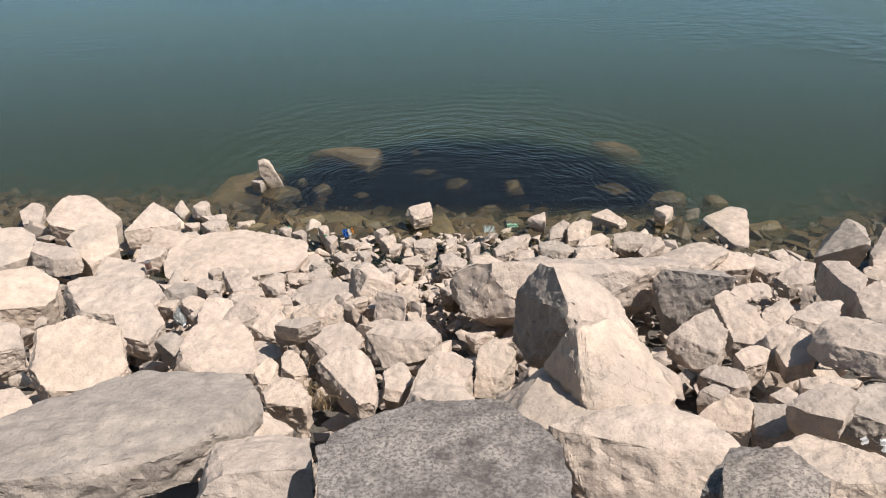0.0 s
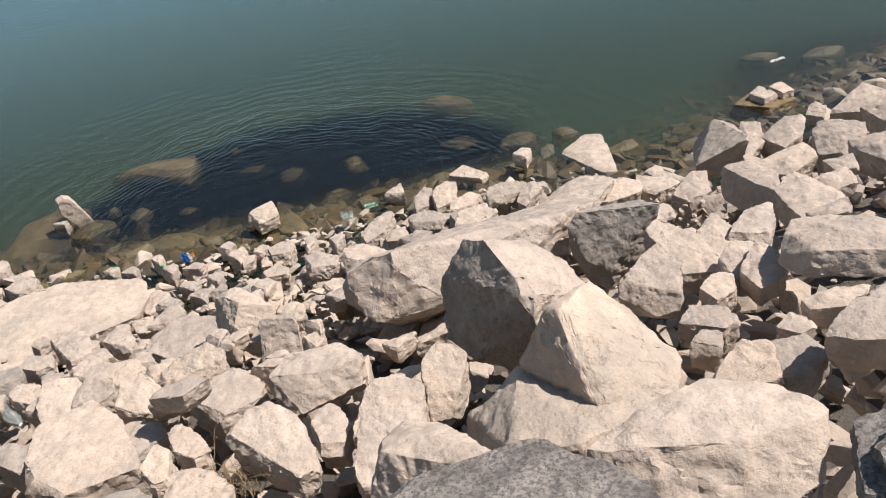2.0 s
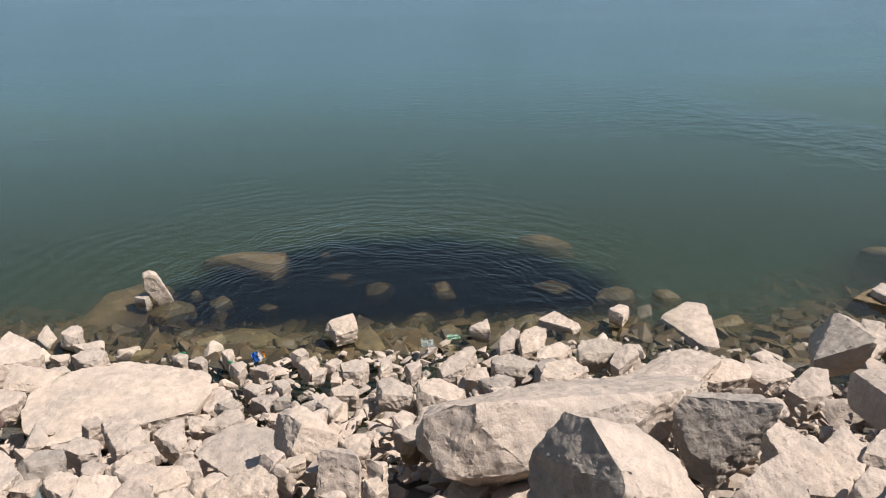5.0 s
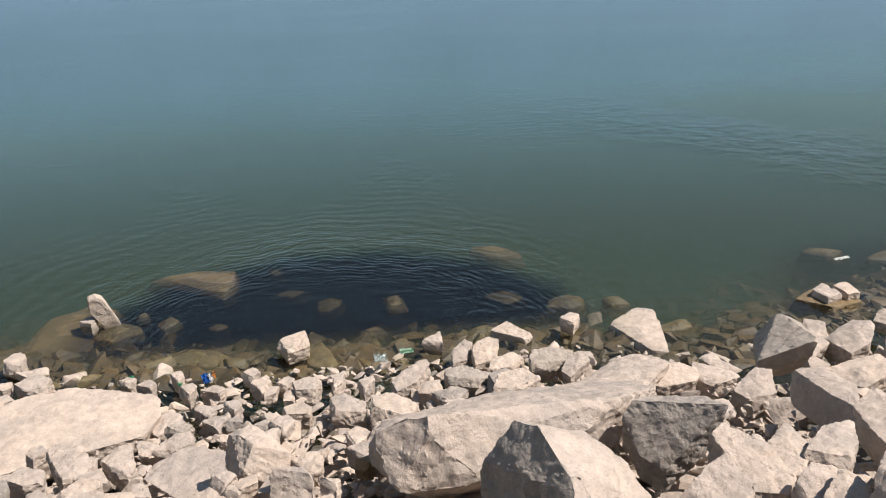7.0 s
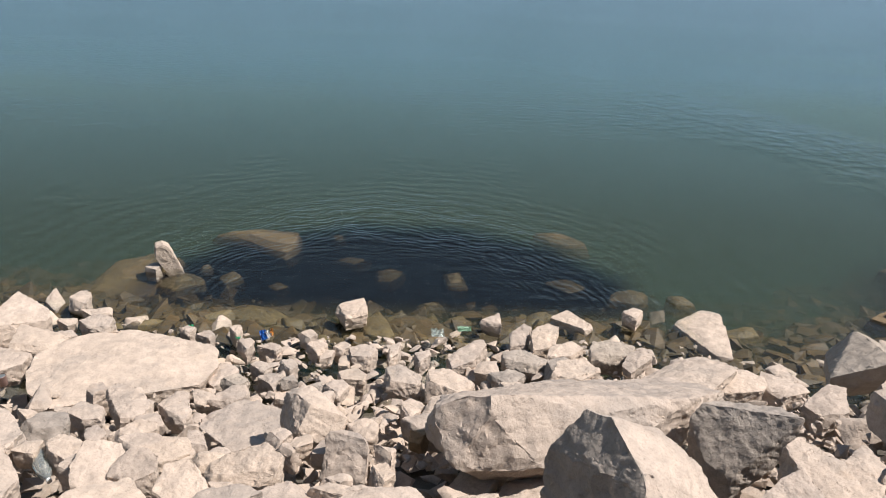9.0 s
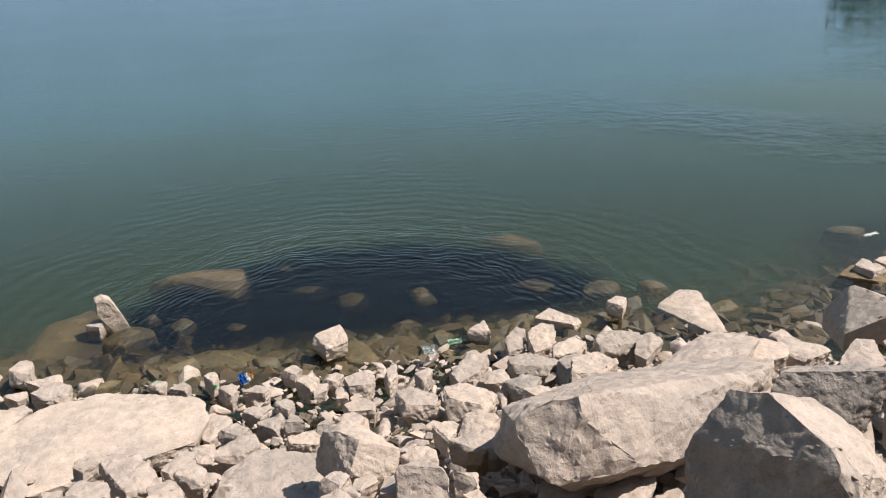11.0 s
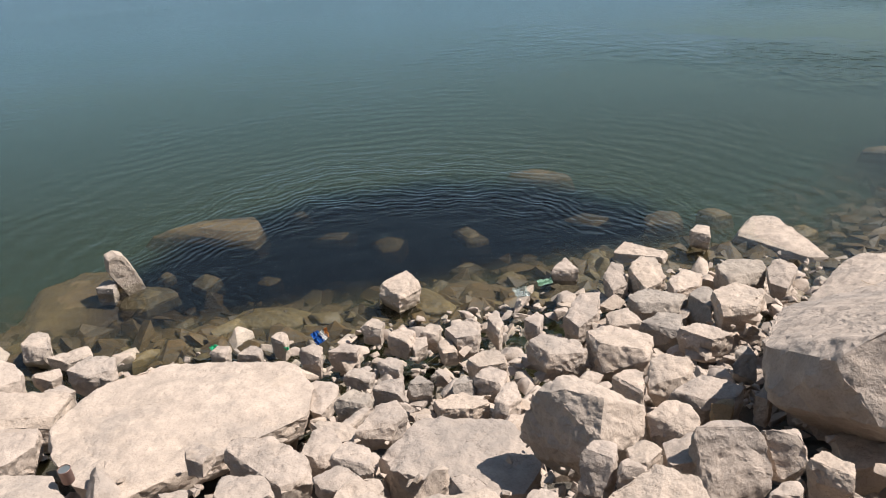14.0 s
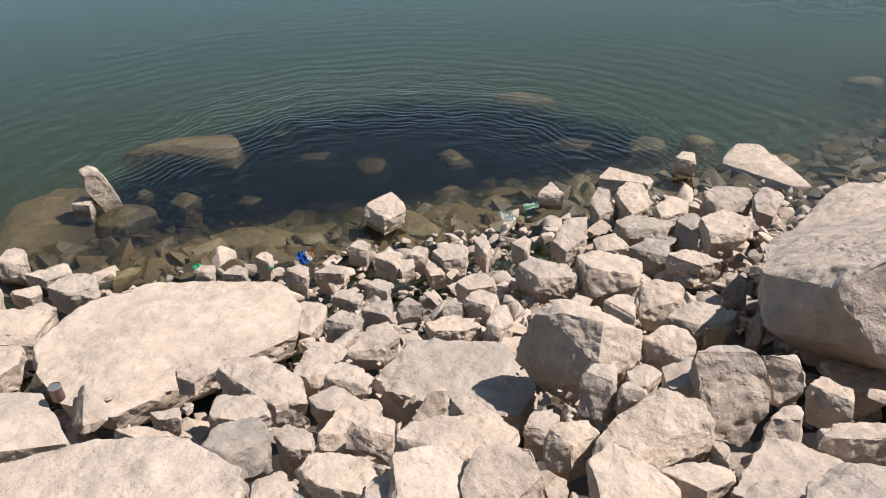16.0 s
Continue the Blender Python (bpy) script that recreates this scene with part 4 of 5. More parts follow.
hewn("stone", "small broken pale limestone piece between the boulders", (1.09, 9.59, 0.23), ((-0.10, 0.04, -0.01), (0.07, 0.20, 0.04), (0.14, 0.12, 0.03), (0.04, -0.14, -0.03), (-0.12, -0.16, -0.06)), ())
hewn("block", "angular pale limestone block wedged among the boulders", (1.32, 9.45, 0.30), ((-0.12, 0.12, 0.00), (0.07, 0.24, 0.03), (0.18, 0.15, 0.03), (0.08, -0.18, -0.02), (-0.15, -0.23, -0.07)), ())
hewn("stone", "small broken pale limestone piece between the boulders", (1.46, 9.08, 0.34), ((-0.14, 0.05, 0.00), (0.12, 0.20, 0.00), (0.21, 0.05, 0.00), (0.03, -0.14, 0.00), (-0.21, -0.15, 0.00)), ())
hewn("block", "angular pale limestone block wedged among the boulders", (0.47, 9.04, 0.30), ((-0.20, -0.02, -0.02), (0.08, 0.21, 0.04), (0.22, 0.14, 0.05), (0.07, -0.11, -0.01), (-0.16, -0.21, -0.05)), ())
hewn("stone", "small broken pale limestone piece between the boulders", (-3.78, 10.57, 0.14), ((-0.13, -0.05, 0.00), (-0.05, 0.19, 0.00), (0.07, 0.09, 0.00), (0.11, -0.22, 0.00)), ((-0.13, -0.12, -0.13), (0.06, -0.27, -0.07)))
hewn("stone", "small broken pale limestone piece between the boulders", (-3.29, 9.62, 0.31), ((-0.20, 0.01, 0.00), (-0.03, 0.16, 0.00), (0.14, 0.09, 0.00), (0.15, -0.12, 0.00), (-0.06, -0.13, 0.00)), ((-0.16, -0.04, -0.09), (0.11, -0.16, -0.06)))
hewn("stone", "dark-tinged small stone awash at the waterline", (-1.14, 9.64, 0.19), ((-0.11, 0.02, 0.00), (0.01, 0.10, 0.00), (0.08, 0.00, 0.00), (0.02, -0.12, 0.00)), ((-0.10, -0.04, -0.09), (0.00, -0.15, -0.05)))
hewn("stone", "small broken pale limestone piece between the boulders", (-1.90, 9.71, 0.20), ((-0.08, 0.01, 0.00), (0.01, 0.10, 0.00), (0.06, -0.01, 0.00), (0.00, -0.11, 0.00)), ((-0.07, -0.02, -0.06), (0.02, -0.12, -0.02)))
hewn("stone", "small broken pale limestone piece between the boulders", (-2.38, 9.60, 0.25), ((-0.09, -0.00, 0.00), (-0.02, 0.08, 0.00), (0.07, 0.02, 0.00), (0.04, -0.10, 0.00)), ((-0.09, -0.03, -0.04), (0.02, -0.11, -0.02)))
hewn("stone", "small broken pale limestone piece between the boulders", (-2.16, 9.46, 0.26), ((-0.12, -0.00, 0.00), (-0.01, 0.09, 0.00), (0.08, 0.02, 0.00), (0.05, -0.10, 0.00)), ())
hewn("stone", "small broken pale limestone piece between the boulders", (0.04, 9.05, 0.28), ((-0.09, 0.03, 0.00), (0.06, 0.11, 0.00), (0.07, 0.01, 0.00), (-0.04, -0.15, 0.00)), ((-0.10, -0.02, -0.09), (-0.05, -0.18, -0.04)))
hewn("stone", "small broken pale limestone piece between the boulders", (-0.25, 9.18, 0.26), ((-0.05, 0.07, 0.00), (0.07, 0.17, 0.00), (0.04, -0.06, 0.00), (-0.05, -0.17, 0.00)), ((-0.08, 0.02, -0.09), (-0.06, -0.19, -0.03)))
hewn("stone", "small broken pale limestone piece between the boulders", (-0.77, 9.26, 0.25), ((-0.10, -0.00, 0.00), (0.01, 0.10, 0.00), (0.08, 0.02, 0.00), (0.01, -0.11, 0.00)), ((-0.10, -0.05, -0.08), (0.00, -0.14, -0.05)))
hewn("stone", "small broken pale limestone piece between the boulders", (-1.24, 8.77, 0.33), ((-0.10, 0.04, 0.00), (0.01, 0.10, 0.00), (0.08, -0.02, 0.00), (0.01, -0.12, 0.00)), ((-0.10, -0.01, -0.07), (0.01, -0.13, -0.02)))
hewn("stone", "small broken pale limestone piece between the boulders", (-1.49, 8.70, 0.34), ((-0.12, 0.02, 0.00), (-0.01, 0.11, 0.00), (0.10, -0.01, 0.00), (0.03, -0.12, 0.00)), ())
hewn("stone", "small broken pale limestone piece between the boulders", (-0.63, 8.43, 0.41), ((-0.14, 0.05, 0.00), (0.02, 0.12, 0.00), (0.12, 0.01, 0.00), (0.10, -0.10, 0.00), (-0.10, -0.08, 0.00)), ())
hewn("stone", "small broken pale limestone piece between the boulders", (-1.72, 9.27, 0.28), ((-0.10, 0.04, 0.00), (0.00, 0.12, 0.00), (0.07, 0.01, 0.00), (0.02, -0.16, 0.00)), ((-0.11, -0.02, -0.10), (0.01, -0.18, -0.04)))
hewn("stone", "small broken pale limestone piece between the boulders", (-1.47, 9.23, 0.25), ((-0.15, 0.00, 0.00), (0.00, 0.10, 0.00), (0.10, -0.01, 0.00), (0.05, -0.09, 0.00)), ())
hewn("stone", "small broken pale limestone piece between the boulders", (-1.36, 8.38, 0.40), ((-0.13, 0.01, 0.00), (-0.01, 0.10, 0.00), (0.10, 0.05, 0.00), (0.04, -0.15, 0.00)), ())
hewn("stone", "small broken pale limestone piece between the boulders", (-1.11, 7.72, 0.61), ((-0.14, 0.09, 0.00), (0.05, 0.10, 0.00), (0.18, -0.07, 0.00), (0.05, -0.09, 0.00), (-0.13, -0.02, 0.00)), ())
hewn("stone", "small broken pale limestone piece between the boulders", (-0.12, 7.40, 0.73), ((-0.10, 0.06, 0.00), (0.03, 0.11, 0.00), (0.10, 0.03, 0.00), (-0.03, -0.18, 0.00)), ())
hewn("stone", "small broken pale limestone piece between the boulders", (-1.35, 6.13, 1.22), ((-0.09, -0.01, 0.00), (-0.01, 0.05, 0.00), (0.04, 0.04, 0.00), (0.08, -0.01, 0.00), (-0.02, -0.07, 0.00)), ((-0.09, -0.05, -0.06), (-0.03, -0.10, -0.05)))
hewn("stone", "small broken pale limestone piece between the boulders", (-0.92, 5.58, 1.38), ((-0.02, 0.04, 0.00), (0.02, 0.05, 0.00), (0.03, -0.01, 0.00), (-0.03, -0.08, 0.00)), ((-0.05, 0.00, -0.07),))
hewn("stone", "small broken pale limestone piece between the boulders", (-2.27, 6.60, 1.02), ((-0.08, 0.05, 0.00), (-0.01, 0.11, 0.00), (0.08, 0.00, 0.00), (0.05, -0.10, 0.00), (-0.05, -0.06, 0.00)), ())
hewn("stone", "dull grey-brown limestone block among paler stones", (-2.81, 6.99, 0.87), ((-0.20, 0.14, 0.00), (-0.08, 0.12, 0.00), (0.01, 0.06, 0.00), (0.12, -0.06, 0.00), (0.13, -0.17, 0.00), (0.01, -0.09, 0.00)), ())
hewn("block", "pale tilted block standing half out of the shallow water", (-0.70, 10.32, 0.17), ((-0.18, 0.07, 0.00), (0.11, 0.19, 0.03), (0.16, -0.06, -0.00), (-0.09, -0.18, -0.03)), ((-0.22, 0.03, -0.08), (-0.09, -0.20, -0.06), (0.15, -0.09, -0.05)))
hewn("stone", "small pale pyramid-shaped stone rising from the shallow water", (0.88, 10.16, 0.13), ((-0.15, -0.03, 0.00), (0.08, 0.16, 0.00), (0.07, -0.13, 0.00)), ((-0.18, -0.04, -0.04), (0.07, -0.15, -0.04)))
hewn("stone", "small broken pale limestone piece between the boulders", (2.54, 10.34, 0.15), ((-0.14, 0.00, 0.00), (0.03, 0.12, 0.00), (0.12, 0.03, 0.00), (-0.01, -0.16, 0.00)), ((-0.12, -0.07, -0.08), (-0.02, -0.19, -0.06)))
hewn("stone", "small pale stone propping a leaning stone in the shallows", (-3.26, 11.65, 0.06), ((-0.11, -0.05, 0.00), (-0.01, 0.15, 0.00), (0.08, 0.03, 0.00), (0.04, -0.13, 0.00)), ())
hewn("block", "pale block with a flat top and one shaded side", (-0.34, 5.04, 1.72), ((-0.27, -0.04, 0.00), (-0.14, 0.13, 0.00), (0.14, 0.13, 0.00), (0.27, -0.08, 0.00), (0.01, -0.12, 0.00)), ((-0.25, -0.11, -0.12), (-0.13, -0.23, -0.16), (0.23, -0.16, -0.12)))
hewn("block", "tilted pale limestone flag with a dark gap below", (-0.55, 4.18, 1.98), ((-0.23, 0.10, 0.03), (-0.16, 0.19, 0.05), (-0.02, 0.21, 0.05), (0.12, 0.08, 0.02), (0.15, -0.06, -0.02), (0.14, -0.19, -0.05), (0.08, -0.23, -0.06), (-0.09, -0.05, -0.01)), ((-0.22, 0.06, -0.04), (0.07, -0.24, -0.07)))
hewn("block", "angular pale limestone block wedged among the boulders", (-0.32, 4.41, 1.78), ((-0.10, 0.07, 0.00), (0.02, 0.18, 0.00), (0.09, 0.02, 0.00), (0.05, -0.15, 0.00), (-0.07, -0.11, 0.00)), ((-0.09, -0.15, -0.06), (0.03, -0.19, -0.05)))
hewn("block", "long pale limestone slab standing among the boulders", (-0.09, 4.17, 1.88), ((-0.17, -0.17, -0.05), (-0.11, 0.08, 0.02), (-0.02, 0.26, 0.08), (0.15, 0.26, 0.08), (0.24, 0.18, 0.06), (0.20, 0.00, 0.00), (-0.03, -0.04, -0.01), (-0.06, -0.25, -0.08), (-0.17, -0.25, -0.08)), ())
hewn("block", "angular pale limestone block wedged among the boulders", (0.29, 4.50, 1.86), ((-0.11, 0.06, 0.02), (-0.01, 0.15, 0.07), (0.13, 0.06, 0.04), (0.09, -0.04, -0.01), (0.03, -0.13, -0.06), (-0.13, -0.09, -0.06)), ((-0.14, -0.17, -0.17), (-0.03, -0.19, -0.17)))
hewn("block", "angular pale limestone block wedged among the boulders", (1.71, 5.05, 1.74), ((-0.24, 0.00, -0.05), (-0.03, 0.12, 0.03), (0.08, 0.16, 0.06), (0.14, -0.05, 0.01), (0.06, -0.21, -0.07)), ((-0.26, -0.03, -0.11), (-0.10, -0.21, -0.20), (0.03, -0.25, -0.15)))
hewn("block", "slanting pale limestone slab leaning on a darker block", (2.06, 5.37, 1.61), ((-0.16, 0.25, 0.05), (-0.07, 0.32, 0.08), (0.11, 0.07, 0.04), (0.16, -0.16, -0.02), (0.07, -0.25, -0.07), (-0.10, -0.18, -0.08)), ())
hewn("block", "angular pale limestone block wedged among the boulders", (1.50, 3.75, 2.04), ((-0.17, 0.02, -0.04), (0.02, 0.13, 0.05), (0.14, 0.06, 0.05), (0.09, -0.12, -0.01), (-0.07, -0.08, -0.04)), ())
hewn("stone", "small broken pale limestone piece between the boulders", (1.58, 4.22, 1.84), ((-0.10, 0.01, 0.00), (-0.00, 0.07, 0.00), (0.09, 0.03, 0.00), (0.02, -0.10, 0.00)), ((-0.12, -0.04, -0.07), (-0.00, -0.11, -0.03)))
hewn("block", "angular pale limestone block wedged among the boulders", (1.70, 4.40, 1.81), ((-0.18, 0.03, 0.00), (-0.05, 0.13, 0.00), (0.11, 0.05, 0.00), (0.11, -0.08, 0.00), (0.01, -0.12, 0.00)), ())
hewn("block", "angular pale limestone block wedged among the boulders", (2.22, 4.98, 1.68), ((-0.12, 0.06, -0.01), (0.02, 0.15, 0.05), (0.14, 0.08, 0.05), (0.13, -0.06, 0.01), (-0.03, -0.14, -0.05), (-0.12, -0.07, -0.05)), ())
hewn("stone", "small broken pale limestone piece between the boulders", (1.96, 4.77, 1.71), ((-0.12, 0.02, 0.00), (0.02, 0.12, 0.00), (0.14, 0.09, 0.00), (0.06, -0.08, 0.00), (-0.09, -0.13, 0.00)), ())
hewn("block", "angular pale limestone block wedged among the boulders", (2.69, 5.54, 1.56), ((-0.26, -0.08, 0.00), (-0.01, 0.15, 0.00), (0.20, 0.17, 0.00), (0.11, -0.03, 0.00), (-0.03, -0.20, 0.00)), ((-0.26, -0.11, -0.04), (-0.07, -0.24, -0.09)))
hewn("block", "angular pale limestone block wedged among the boulders", (-0.85, 5.23, 1.51), ((-0.28, 0.07, 0.00), (0.01, 0.25, 0.00), (0.20, 0.03, 0.00), (0.15, -0.12, 0.00), (-0.08, -0.21, 0.00)), ())
hewn("block", "angular pale limestone block wedged among the boulders", (-1.40, 5.43, 1.51), ((-0.14, -0.05, 0.00), (-0.10, 0.12, 0.05), (0.02, 0.16, 0.06), (0.14, 0.02, -0.01), (0.13, -0.13, -0.06), (-0.05, -0.11, -0.03)), ())
hewn("block", "angular pale limestone block wedged among the boulders", (-1.93, 5.76, 1.39), ((-0.17, 0.03, 0.03), (-0.12, 0.15, 0.07), (0.08, 0.16, 0.04), (0.17, -0.01, -0.03), (0.15, -0.16, -0.08), (-0.12, -0.15, -0.04)), ())
hewn("block", "angular pale limestone block wedged among the boulders", (-1.67, 6.09, 1.27), ((-0.18, -0.03, 0.00), (-0.10, 0.13, 0.00), (0.12, 0.12, 0.00), (0.17, -0.05, 0.00), (-0.00, -0.16, 0.00)), ())
hewn("stone", "small broken pale limestone piece between the boulders", (-1.07, 4.73, 1.66), ((-0.10, 0.08, 0.00), (-0.05, 0.18, 0.00), (0.04, 0.05, 0.00), (0.12, -0.09, 0.00), (0.04, -0.15, 0.00), (-0.05, -0.07, 0.00)), ())
hewn("stone", "small broken pale limestone piece between the boulders", (-1.16, 4.44, 1.79), ((-0.08, 0.00, 0.01), (-0.01, 0.12, 0.04), (0.06, 0.07, 0.02), (0.05, -0.09, -0.03), (-0.02, -0.10, -0.03)), ())
hewn("block", "angular pale limestone block wedged among the boulders", (-0.93, 4.06, 1.92), ((-0.15, 0.02, 0.00), (-0.11, 0.16, 0.00), (0.05, 0.12, 0.00), (0.16, -0.04, 0.00), (0.14, -0.14, 0.00), (-0.10, -0.09, 0.00)), ())
hewn("stone", "small broken pale limestone piece between the boulders", (-1.34, 5.03, 1.55), ((-0.15, 0.09, 0.00), (-0.07, 0.14, 0.00), (0.09, 0.04, 0.00), (0.13, -0.08, 0.00), (-0.02, -0.18, 0.00)), ())
hewn("slab", "flat brown wet stone awash at the waterline", (5.99, 10.49, 0.02), ((-0.47, 0.07, 0.00), (-0.07, 0.29, 0.00), (0.31, 0.13, 0.00), (0.34, -0.18, 0.00), (-0.11, -0.30, 0.00)), (), sunk_pale)
hewn("stone", "small pale stone lying on a flat wet stone", (5.92, 10.48, 0.12), ((-0.15, 0.08, 0.00), (0.11, 0.25, 0.00), (0.14, -0.11, 0.00), (-0.09, -0.20, 0.00)), ())
hewn("stone", "small pale stone lying on a flat wet stone", (6.22, 10.51, 0.12), ((-0.11, 0.12, 0.00), (0.12, 0.21, 0.00), (0.08, -0.16, 0.00), (-0.08, -0.16, 0.00)), ())
hewn("boulder", "large pale limestone boulder with a crumbling broken front", (0.97, 3.13, 2.45), ((-0.45, 0.03, 0.00), (-0.21, 0.15, 0.00), (0.10, 0.20, 0.00), (0.28, 0.07, 0.00), (0.39, -0.10, 0.00), (0.26, -0.13, 0.00), (-0.07, -0.12, 0.00), (-0.31, -0.06, 0.00)), ((-0.38, -0.04, -0.10), (-0.29, -0.20, -0.22), (-0.01, -0.28, -0.20), (0.31, -0.25, -0.13)))
hewn("boulder", "large pale limestone boulder with worn edges on the bank", (-3.00, 6.22, 1.31), ((-0.56, 0.17, 0.00), (-0.39, 0.33, 0.00), (0.25, 0.27, 0.00), (0.47, -0.02, 0.00), (0.40, -0.38, 0.00), (-0.21, -0.31, 0.00)), ((-0.16, -0.33, -0.06), (0.45, -0.15, -0.18)))
hewn("boulder", "large pale limestone boulder with worn edges on the bank", (-2.42, 4.54, 1.86), ((-0.28, -0.12, 0.02), (-0.33, 0.14, 0.10), (-0.13, 0.30, 0.11), (0.18, 0.27, 0.05), (0.31, 0.00, -0.06), (0.30, -0.22, -0.14), (-0.08, -0.30, -0.08)), ())
hewn("boulder", "dull grey boulder with a shaded broken side", (2.31, 3.86, 2.07), ((-0.24, -0.07, 0.00), (-0.05, 0.14, 0.00), (0.11, 0.18, 0.00), (0.15, 0.04, 0.00), (0.02, -0.26, 0.00)), ((-0.20, -0.17, -0.11),), dull_stone)
hewn("block", "dull grey-brown limestone block among paler stones", (1.76, 3.75, 2.01), ((-0.09, 0.12, 0.02), (0.09, 0.09, 0.04), (0.14, -0.02, 0.01), (-0.01, -0.11, -0.03), (-0.13, -0.08, -0.04)), (), dull_stone)
hewn("block", "angular pale limestone block wedged among the boulders", (-2.01, 5.10, 1.55), ((-0.17, 0.02, 0.03), (-0.08, 0.11, 0.04), (0.09, 0.06, 0.00), (0.14, -0.07, -0.04), (0.02, -0.12, -0.03)), (), dull_stone)
hewn("boulder", "heavy pale block with two broken faces above a shadow", (-0.80, 6.71, 1.24), ((-0.21, 0.11, 0.02), (-0.04, 0.18, -0.01), (0.07, 0.03, -0.00), (0.21, -0.15, -0.06), (-0.03, -0.17, 0.06)), ((-0.28, 0.19, -0.23), (-0.29, 0.19, -0.33), (-0.22, 0.13, -0.44), (-0.15, -0.26, -0.20), (-0.11, -0.28, -0.09), (0.04, -0.27, -0.18), (0.16, -0.23, -0.17)), under=0.6)
hewn("boulder", "large boulder with a dark gritty broken side and pale top", (0.81, 4.87, 2.12), ((-0.15, 0.04, 0.17), (0.11, 0.08, 0.08), (0.28, 0.01, -0.06), (0.41, -0.13, -0.27), (-0.07, -0.39, 0.08), (-0.37, 0.20, -0.11), (-0.22, 0.18, 0.11)), ((-0.39, 0.23, -0.21), (-0.40, 0.15, -0.48), (-0.31, -0.07, -0.51), (-0.03, -0.41, -0.17)), under=0.6, dull_side=(-0.75, -0.62, 0.2))
horn_boulder((0.73, 3.95, 2.46), ((0.00, 0.00, 0.00), (-0.08, -0.10, -0.32), (-0.19, 0.13, -0.34), (-0.07, 0.08, -0.06), (0.28, 0.37, -0.18), (0.42, 0.27, -0.32), (0.55, 0.00, -0.44), (0.42, -0.24, -0.39), (0.02, -0.33, -0.28)), ((-0.43, 0.13, -0.56), (-0.18, 0.12, -0.36), (-0.07, -0.08, -0.34), (0.41, -0.21, -0.38), (0.32, -0.39, -0.29), (-0.12, -0.49, -0.29), (-0.38, -0.40, -0.35)))
hewn("boulder", "long thick pale limestone slab overhanging a dark gap", (0.87, 6.55, 1.39), ((-0.85, -0.04, 0.01), (-0.93, -0.55, 0.23), (-0.42, 0.50, -0.26), (0.08, 0.85, -0.41), (1.08, 0.90, -0.41), (1.33, 0.45, -0.23), (0.79, -0.25, 0.13), (0.14, -0.53, 0.20), (-0.51, -0.62, 0.38), (-0.74, -0.68, 0.40)), ((-0.94, -0.23, -0.17), (-0.83, -0.87, 0.05), (-0.45, -0.86, 0.03), (0.03, -0.71, -0.07), (0.74, -0.30, -0.21), (1.33, 0.45, -0.44)), under=0.5)

# ---- flat stones under the shallow water ----
def sunk(x, y, z, outline, high=0.3, label="algae-brown flat stone lying under the shallow lake water"):
    return rock("stone", label, (x, y, z - 0.03), outline, (0.0, 0.0), high, material=algae_stone)


rock("stone", "long pale wedge of stone just under the water, its tip dry", (-2.1, 13.2, -0.11), ((-0.75, 0.24, -0.03), (-0.2, 0.38), (0.45, 0.33, -0.02), (0.45, -0.22, 0.06), (0.29, -0.62, -0.1), (-0.24, -0.11, 0.02)), (0.03, -0.03), 0.35, material=sunk_pale)
rock("stone", "broad pale stone drowned below the leaning stone", (-3.55, 11.85, -0.17), ((-0.5, -0.5), (-0.55, 0.45), (-0.05, 0.8), (0.42, 0.5), (0.45, -0.3), (0.05, -0.66)), (0.08, 0.02), 0.6, material=sunk_pale)
sunk(-2.9, 11.58, -0.07, ((-0.31, -0.11), (-0.18, 0.36), (0.23, 0.13), (0.25, -0.07), (-0.07, -0.27)))
sunk(-2.36, 11.8, -0.1, ((-0.17, -0.01), (0.02, 0.24), (0.15, 0.01), (0.0, -0.24)))
sunk(-1.83, 10.71, -0.08, ((-0.42, 0.02), (-0.24, 0.25), (0.03, 0.27), (0.34, -0.03), (0.34, -0.27), (-0.06, -0.23)))
sunk(-2.73, 12.11, -0.12, ((-0.1, 0.02), (0.02, 0.16), (0.1, -0.02), (-0.03, -0.16)))
sunk(-1.06, 13.49, -0.2, ((-0.15, 0.12), (0.08, 0.19), (0.12, -0.12), (-0.06, -0.18)))
sunk(-0.31, 12.14, -0.19, ((-0.19, 0.17), (0.05, 0.31), (0.25, 0.1), (0.06, -0.31), (-0.18, -0.25)))
sunk(-0.85, 12.6, -0.2, ((-0.3, 0.05), (-0.05, 0.26), (0.3, 0.08), (0.1, -0.22)))
sunk(0.57, 11.9, -0.12, ((-0.15, 0.16), (0.11, 0.28), (0.15, -0.19), (-0.11, -0.26)))
sunk(0.22, 11.1, -0.13, ((-0.19, -0.0), (0.1, 0.19), (0.16, -0.07), (-0.08, -0.12)))
sunk(-1.75, 11.7, -0.18, ((-0.14, 0.0), (0.0, 0.16), (0.16, 0.02), (0.02, -0.14)))
rock("stone", "yellowish flat stone deep under the green water", (2.36, 13.75, -0.24), ((-0.4, 0.24), (0.08, 0.28), (0.4, -0.24), (-0.14, -0.25)), (0.0, 0.0), 0.3, material=sunk_pale)
sunk(2.82, 11.41, -0.1, ((-0.13, 0.19), (0.17, 0.23), (0.3, 0.02), (0.04, -0.3), (-0.37, -0.13)))
sunk(3.46, 11.37, -0.12, ((-0.13, 0.14), (0.1, 0.13), (0.17, -0.14), (-0.13, -0.14)))
sunk(2.05, 11.85, -0.16, ((-0.25, 0.1), (0.05, 0.27), (0.27, -0.04), (0.02, -0.25)))
